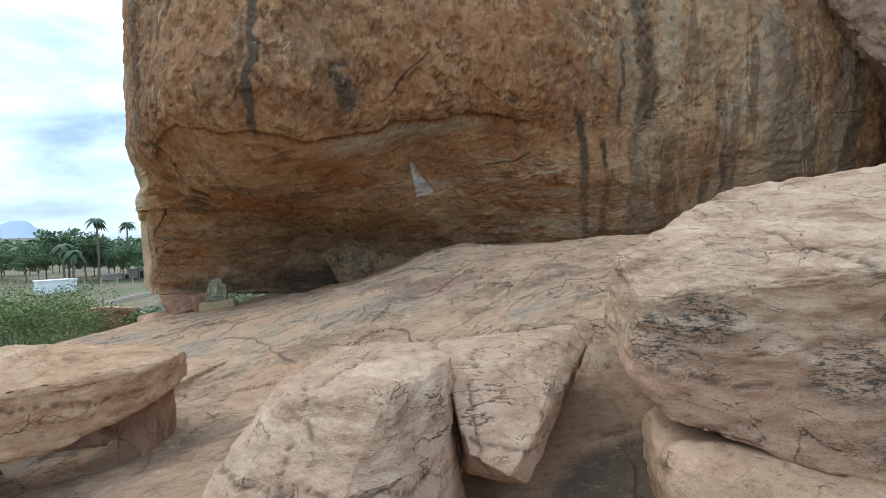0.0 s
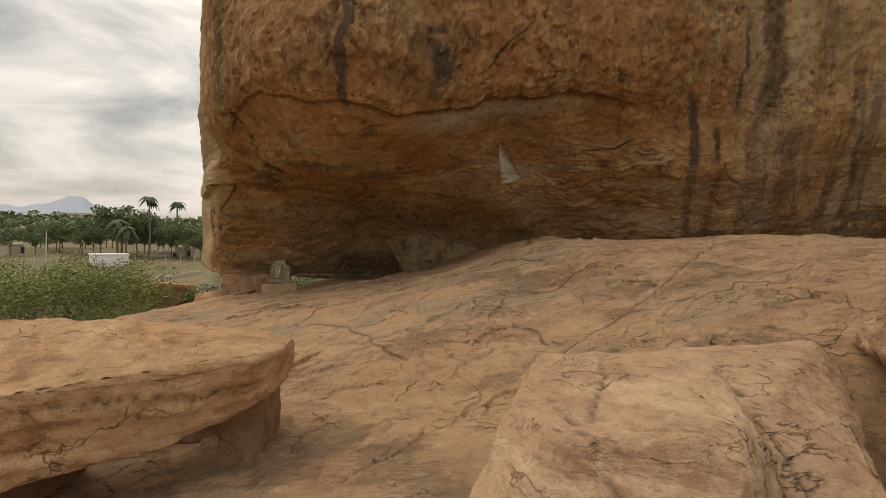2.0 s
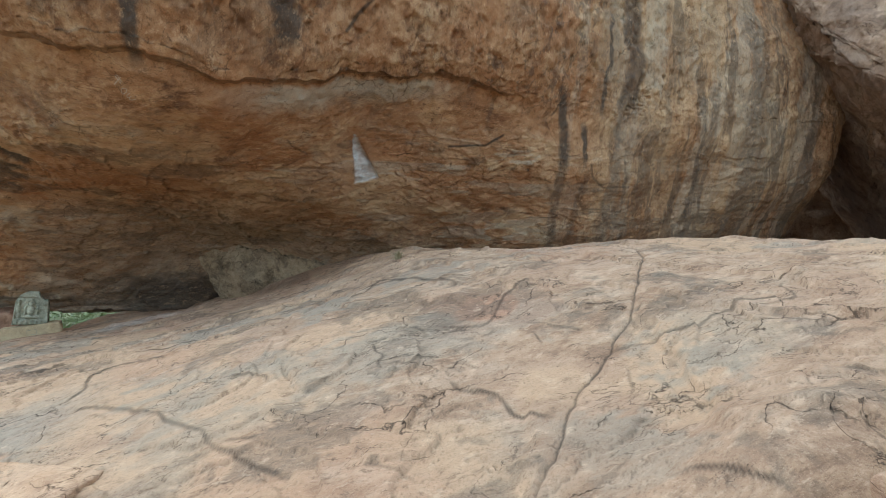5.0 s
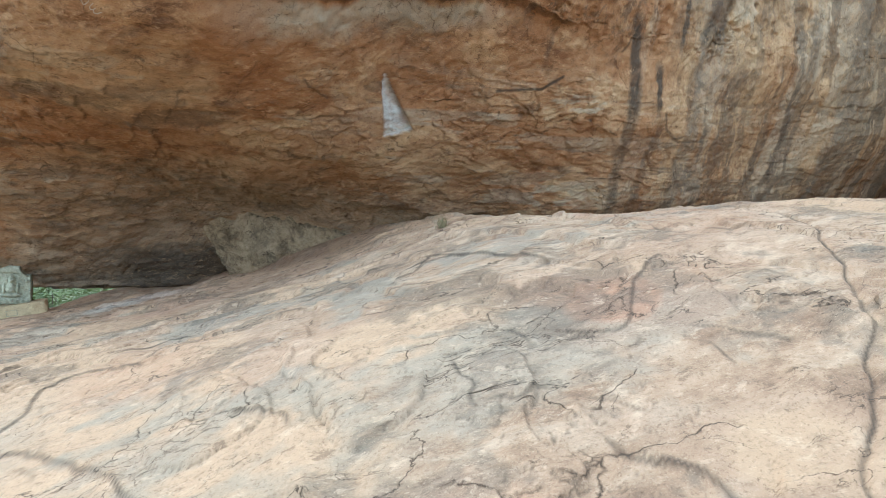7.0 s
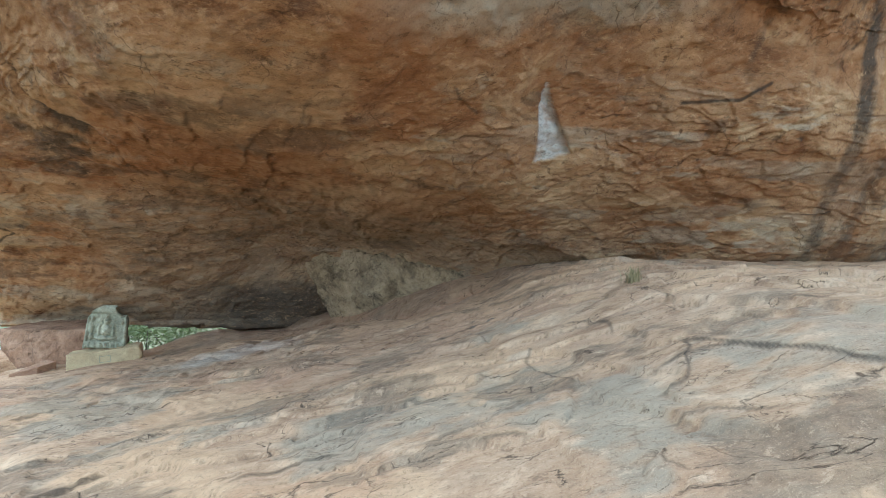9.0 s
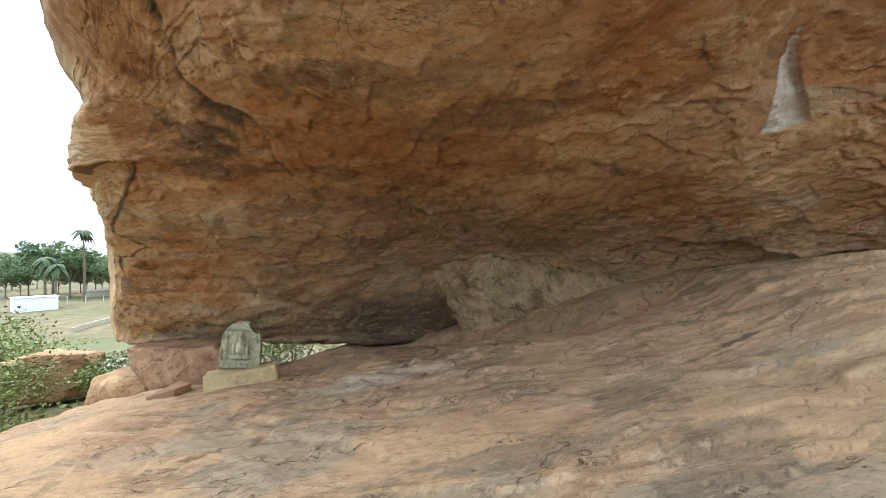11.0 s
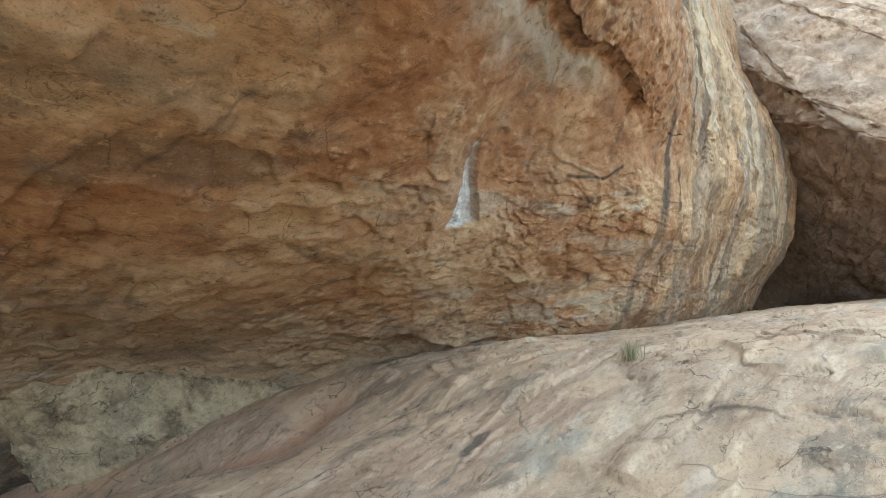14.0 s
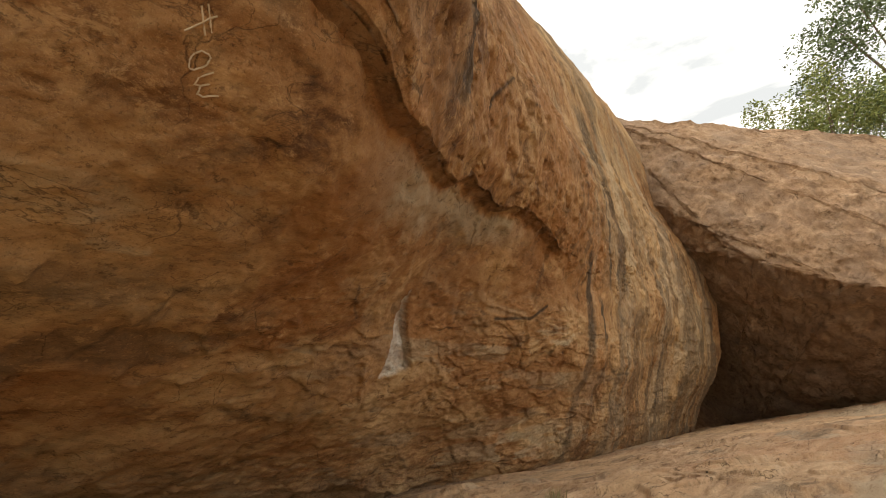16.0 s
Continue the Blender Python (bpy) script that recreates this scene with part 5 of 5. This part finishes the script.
# scrub on the slope below the rock
_b = bush("bush", pose(0, 0, 0), 2.5, 3.2, 3, "green leafy bush growing on the slope below the rock", 5200, 0.055)
_first = True
for _deg, _dist, _sc in ((-37, 30, 1.0), (-41, 27, 0.9), (-36.5, 34, 1.1), (-44, 24, 0.85), (-39, 38, 1.2), (-35.5, 26, 0.7), (-47, 28, 1.0), (-50, 22, 0.9), (-42, 44, 1.3),
                         (-36, 21, 0.55), (-38, 25, 1.0), (-48, 36, 1.3)):
    _x, _y = bearing(_deg, _dist)
    _m = pose(_x, _y, on_plain(_x, _y) - 0.1, 0, 0, _deg * 37 % 360) @ Matrix.Diagonal((_sc, _sc, _sc * 0.9, 1))
    if _first:
        _b.matrix_world, _first = _m, False
    else:
        _c = copy_thing(_b, _m)
        _c.matrix_world = _m
# flowering creeper just under the boulder's corner
_fx, _fy = bearing(-28.5, 27)
_fb = bush("flowering_bush", pose(_fx, _fy, on_plain(_fx, _fy) - 0.1), 1.7, 1.3, 8, "low green bush dotted with white flowers", 2200, 0.07, group="")
_bm, _rng = bmesh.new(), random.Random(4)
leaf_cloud(_bm, _rng, (0.2, -0.5, 0.9), 1.1, 420, 0.05, 0.5, 0.5)
tagged(part("flowers", _bm, M_FLOWER, _fb, "small white flowers"), kind="stuff")
for _deg, _dist, _sc in ((-24.5, 29, 0.9), (-22, 30, 0.9), (-19, 30, 0.9)):
    _x, _y = bearing(_deg, _dist)
    _m = pose(_x, _y, on_plain(_x, _y) - 0.1, 0, 0, _deg * 53 % 360) @ Matrix.Diagonal((_sc, _sc, _sc * 0.8, 1))
    _c = copy_thing(_b, _m)
    _c.matrix_world = _m

# trees beyond the field
_t = tree("field_tree", pose(0, 0, 0), 9, 5.2, 5, "dark green broad tree beyond the dry field", 3000, 0.3, M_FARLEAF, "trees beyond the field")
_first = True
_rng = random.Random(12)
_spots = [(-35.6, 170, 1.5), (-34.4, 165, 1.25), (-37.2, 185, 1.1), (-32.6, 168, 1.0), (-31.5, 160, 0.9), (-30.3, 155, 0.95), (-29, 150, 0.8), (-38.6, 175, 0.8), (-40.2, 190, 0.9), (-27.5, 165, 1.0)]
_spots += [(-41.5 - 1.7 * k + _rng.uniform(-0.5, 0.5), _rng.uniform(170, 240), _rng.uniform(0.6, 0.95)) for k in range(12)]
_spots += [(-42 + 0.75 * k + _rng.uniform(-0.3, 0.3), _rng.uniform(175, 230), _rng.uniform(0.55, 0.95)) for k in range(20)]
_spots += [(-26 + 3 * k, _rng.uniform(150, 200), _rng.uniform(0.7, 1.1)) for k in range(6)]
for _deg, _dist, _sc in _spots:
    _x, _y = bearing(_deg, _dist)
    _m = pose(_x, _y, on_plain(_x, _y), 0, 0, _deg * 71 % 360) @ Matrix.Diagonal((_sc, _sc, _sc, 1))
    if _first:
        _t.matrix_world, _first = _m, False
    else:
        copy_thing(_t, _m).matrix_world = _m
for _deg, _dist, _h, _s in ((-33.4, 150, 15.5, 1), (-31.0, 170, 15.0, 2), (-35.9, 140, 9.5, 3), (-35.2, 138, 8.0, 4)):
    _x, _y = bearing(_deg, _dist)
    palm("palm", pose(_x, _y, on_plain(_x, _y), 0, 0, _s * 60), _h, _s, "tall coconut palm standing above the far trees")

# woods at the far side of the plain
_bm, _rng = bmesh.new(), random.Random(7)
for _k in range(900):
    _deg, _dist = _rng.uniform(-75, 5), _rng.uniform(240, 1500) ** 1.0
    _x, _y = bearing(_deg, _dist)
    _r = _rng.uniform(3, 7) * (1 + _dist / 900)
    leaf_cloud(_bm, _rng, (_x, _y, -7.2 + _r * 0.7), _r, 26, _r * 0.33, 0.8, 0.3)
tagged(part("far_woods", _bm, M_FARLEAF), "belt of dark green woods across the far plain", "woods", kind="stuff")
_bm, _rng = bmesh.new(), random.Random(9)
for _k in range(2600):
    _deg, _dist = _rng.uniform(-62, -14), 18 + 70 * _rng.random() ** 1.4
    _x, _y = bearing(_deg, _dist)
    if _x > -13 and _y < 26 or _deg > -35 and 26 < _dist < 75:
        continue
    if vnoise(np.array([_x * 0.12]), np.array([_y * 0.12]), np.array([0.0]))[0] < -0.05:
        continue
    leaf_cloud(_bm, _rng, (_x, _y, on_plain(_x, _y) + 0.12), 0.6, 12, 0.10, 0.5, 0.0)
tagged(part("scrub", _bm, M_BUSH), "patchy green grass and low scrub on the field", "grass", kind="stuff")

# hills on the horizon
_bx = np.radians(np.linspace(-75, 10, 260))
_ridge = 45 + 75 * np.exp(-((np.degrees(_bx) + 38.8) / 2.3) ** 2) + 35 * np.exp(-((np.degrees(_bx) + 44) / 3.0) ** 2) + 22 * fbm(_bx * 22, 0 * _bx, 0 * _bx, 4) - 50 * smooth(-36.5, -34.5, np.degrees(_bx))
_rows = np.linspace(0, 1, 8)[:, None]
_hx, _hy = np.sin(_bx)[None, :] * (3200 + 500 * _rows), np.cos(_bx)[None, :] * (3200 + 500 * _rows)
_hz = -8 + _rows ** 0.8 * np.maximum(_ridge, 15)[None, :] + 0 * _hx
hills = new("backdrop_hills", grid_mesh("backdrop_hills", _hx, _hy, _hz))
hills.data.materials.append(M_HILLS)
tagged(hills, "hills tinted blue grey for haze along the horizon", "hills", kind="structure")


# ---- buildings and posts on the plain ----


def box(bm, x0, y0, z0, x1, y1, z1):
    bmesh.ops.create_cube(bm, size=1.0, matrix=Matrix.Translation(((x0 + x1) / 2, (y0 + y1) / 2, (z0 + z1) / 2)) @ Matrix.Diagonal((x1 - x0, y1 - y0, z1 - z0, 1)))


def shed(name, m, w, d, h, label, roof=M_WHITE, doors=1, wall=None):
    root = new(name)
    root.matrix_world = m
    tagged(root, label, "building")
    bm = bmesh.new()
    box(bm, -w / 2, -d / 2, -0.6, w / 2, d / 2, h)
    bmesh.ops.bevel(bm, geom=list(bm.edges), offset=0.04, segments=1, affect="EDGES")
    part("wall", bm, wall or M_WHITE, root)
    bm = bmesh.new()
    box(bm, -w / 2 - 0.15, -d / 2 - 0.15, h + 0.003, w / 2 + 0.15, d / 2 + 0.15, h + 0.16)
    part("roof", bm, roof, root)
    for k in range(doors):
        bm = bmesh.new()
        box(bm, w * 0.30 - 1.6 * k, -d / 2 - 0.03, 0.0, w * 0.30 - 1.6 * k + 0.9, -d / 2 - 0.005, h * 0.75)
        part("door", bm, M_DARK, root)
    return root


for _nm, _deg, _dist, _w, _d, _h, _turn, _lab, _roof, _doors in (
        ("white_hut", -36.6, 132, 6.6, 4.0, 2.4, 8, "low white flat roofed hut standing in the dry field", M_WHITE, 0),
        ("farm_house", -30.3, 165, 4.0, 4, 2.4, -20, "small pale farm house by the trees", M_ROOF, 1),
        ("farm_shed", -32.2, 165, 6.0, 5, 1.3, 15, "long low grey shed by the trees", M_ROOF, 1),
        ("farm_house", -43.5, 185, 4, 4, 2.4, 30, "small pale house among the trees", M_ROOF, 1),
        ("far_block", -38.6, 1150, 70, 20, 22, 8, "far off grey building block on the plain", M_ROOF, 0)):
    _x, _y = bearing(_deg, _dist)
    shed(_nm, pose(_x, _y, on_plain(_x, _y), 0, 0, -_deg + _turn), _w, _d, _h, _lab, _roof, _doors, M_WHITE if _nm == "white_hut" else M_WALLSTONE)

_post = None
for _k in range(16):
    _x, _y = bearing(-47 + 1.25 * _k, 128 + 1.2 * _k)
    _m = pose(_x, _y, on_plain(_x, _y))
    if _post is None:
        _bm = bmesh.new()
        box(_bm, -0.08, -0.08, -0.5, 0.08, 0.08, 1.7)
        bmesh.ops.bevel(_bm, geom=list(_bm.edges), offset=0.02, segments=1, affect="EDGES")
        _post = tagged(part("fence_post", _bm, M_POST), "pale concrete fence post at the field edge", "post", "fence posts")
        _post.matrix_world = _m
    else:
        copy_thing(_post, _m)
_bm = bmesh.new()
tube(_bm, [(0, 0, -0.5), (0, 0, 4), (0.05, 0, 7.5)], [0.11, 0.1, 0.08], 8)
_x, _y = bearing(-41.2, 118)
tagged(part("utility_pole", _bm, M_POST), "thin grey utility pole in the field", "pole").matrix_world = pose(_x, _y, on_plain(_x, _y))
# low wall along the track
(_x0, _y0), (_x1, _y1) = bearing(-33.8, 92), bearing(-29.0, 112)
_bm, _n = bmesh.new(), 30
for _k in range(_n):
    _s = _k / _n
    _x, _y = _x0 + (_x1 - _x0) * _s, _y0 + (_y1 - _y0) * _s
    bmesh.ops.create_cube(_bm, size=1.0, matrix=pose(_x, _y, on_plain(_x, _y) + 0.2, 0, 0, math.degrees(math.atan2(_y1 - _y0, _x1 - _x0))) @ Matrix.Diagonal((0.82, 0.35, 0.7 + 0.1 * (_k % 3), 1)))
tagged(part("low_wall", _bm, M_WALLSTONE), "long low pale stone wall beside a dirt track", "wall")

# ---- tree and shrubs on the hill rock ----
tree("hill_tree", pose(20.3, 6.4, 7.9, 0, 0, 40), 9.5, 4.6, 31, "airy small leaved tree on top of the hill rock", 20000, 0.075, M_LEAF)
bush("hill_shrub", pose(17.4, 9.7, 10.6), 1.9, 3.6, 33, "dense green shrub on top of the hill rock", 6500, 0.06, M_BUSH, "shrubs on the hill rock")
bush("hill_shrub", pose(19.2, 7.6, 10.1), 2.3, 3.5, 34, "dense green shrub on top of the hill rock", 6500, 0.06, M_BUSH, "shrubs on the hill rock")

# ---- marks scratched into the ceiling of the undercut ----


def ceiling_point(along, up):
    """A place on the rock ceiling, along and across the line of scratched marks."""
    along, up = 0.05 + 0.68 * along, 0.8 * up
    x, y = -4.2 + 0.65 * along + 0.76 * up, 11.34 + 0.76 * along - 0.65 * up
    hit, place, normal, _ = boulder.ray_cast(Vector((x, y, 2.2)), Vector((0, 0, 1)))
    return (place if hit else Vector((x, y, 4.25))) + normal * 0.003


SCRATCHES = (
    ("scratched_cross", [[(0.0, 0.18), (0.0, -0.12)], [(-0.12, 0.06), (0.12, 0.04)], [(-0.12, 0.12), (0.12, 0.10)]]),
    ("scratched_ring", [[(0.30 + 0.07 * math.cos(a * 0.7), -0.05 + 0.10 * math.sin(a * 0.7)) for a in range(10)]]),
    ("scratched_wave", [[(0.45, 0.05), (0.45, -0.1), (0.50, -0.15), (0.55, -0.1), (0.55, 0.0), (0.55, -0.1), (0.60, -0.15), (0.66, -0.1), (0.67, 0.05)]]),
)


def build_scratch(name, strokes):
    bm = bmesh.new()
    for pts in strokes:
        dense = []
        for (ax, az), (bx, bz) in zip(pts[:-1], pts[1:]):
            dense += [(ax + (bx - ax) * k / 4, az + (bz - az) * k / 4) for k in range(4)]
        dense.append(pts[-1])
        tube(bm, [ceiling_point(0.55 * dx, 0.55 * dz) for dx, dz in dense], [0.0045] * len(dense), 5)
    return tagged(part(name, bm, M_SCRATCH), "pale character scratched into the brown rock ceiling", "carving", "scratched characters")


for _nm, _st in SCRATCHES:
    build_scratch(_nm, _st)


# ---- dry tuft in a pocket of the bedrock ----


def grass_tuft(x, y, blades, height, seed):
    rng = random.Random(seed)
    bm = bmesh.new()
    for _ in range(blades):
        a, lean = rng.uniform(0, math.tau), rng.uniform(0.1, 0.7)
        bx, by = rng.gauss(0, 0.035), rng.gauss(0, 0.05)
        h = height * rng.uniform(0.5, 1.1)
        side = Vector((-math.sin(a), math.cos(a), 0)) * 0.004
        tip = Vector((bx + math.cos(a) * lean * h, by + math.sin(a) * lean * h, h))
        root, mid = Vector((bx, by, -0.02)), Vector((bx + math.cos(a) * lean * h * 0.35, by + math.sin(a) * lean * h * 0.35, h * 0.6))
        v = [bm.verts.new(p) for p in (root - side, root + side, mid + side, mid - side, tip)]
        bm.faces.new(v[:4])
        bm.faces.new((v[3], v[2], v[4]))
    ob = part("grass_tuft", bm, M_STRAW)
    ob.matrix_world = pose(x, y, ground_z(x, y))
    return tagged(ob, "small dry brown grass tuft in a rock pocket", "grass tuft")


grass_tuft(-0.13, 12.66, 90, 0.2, 5)
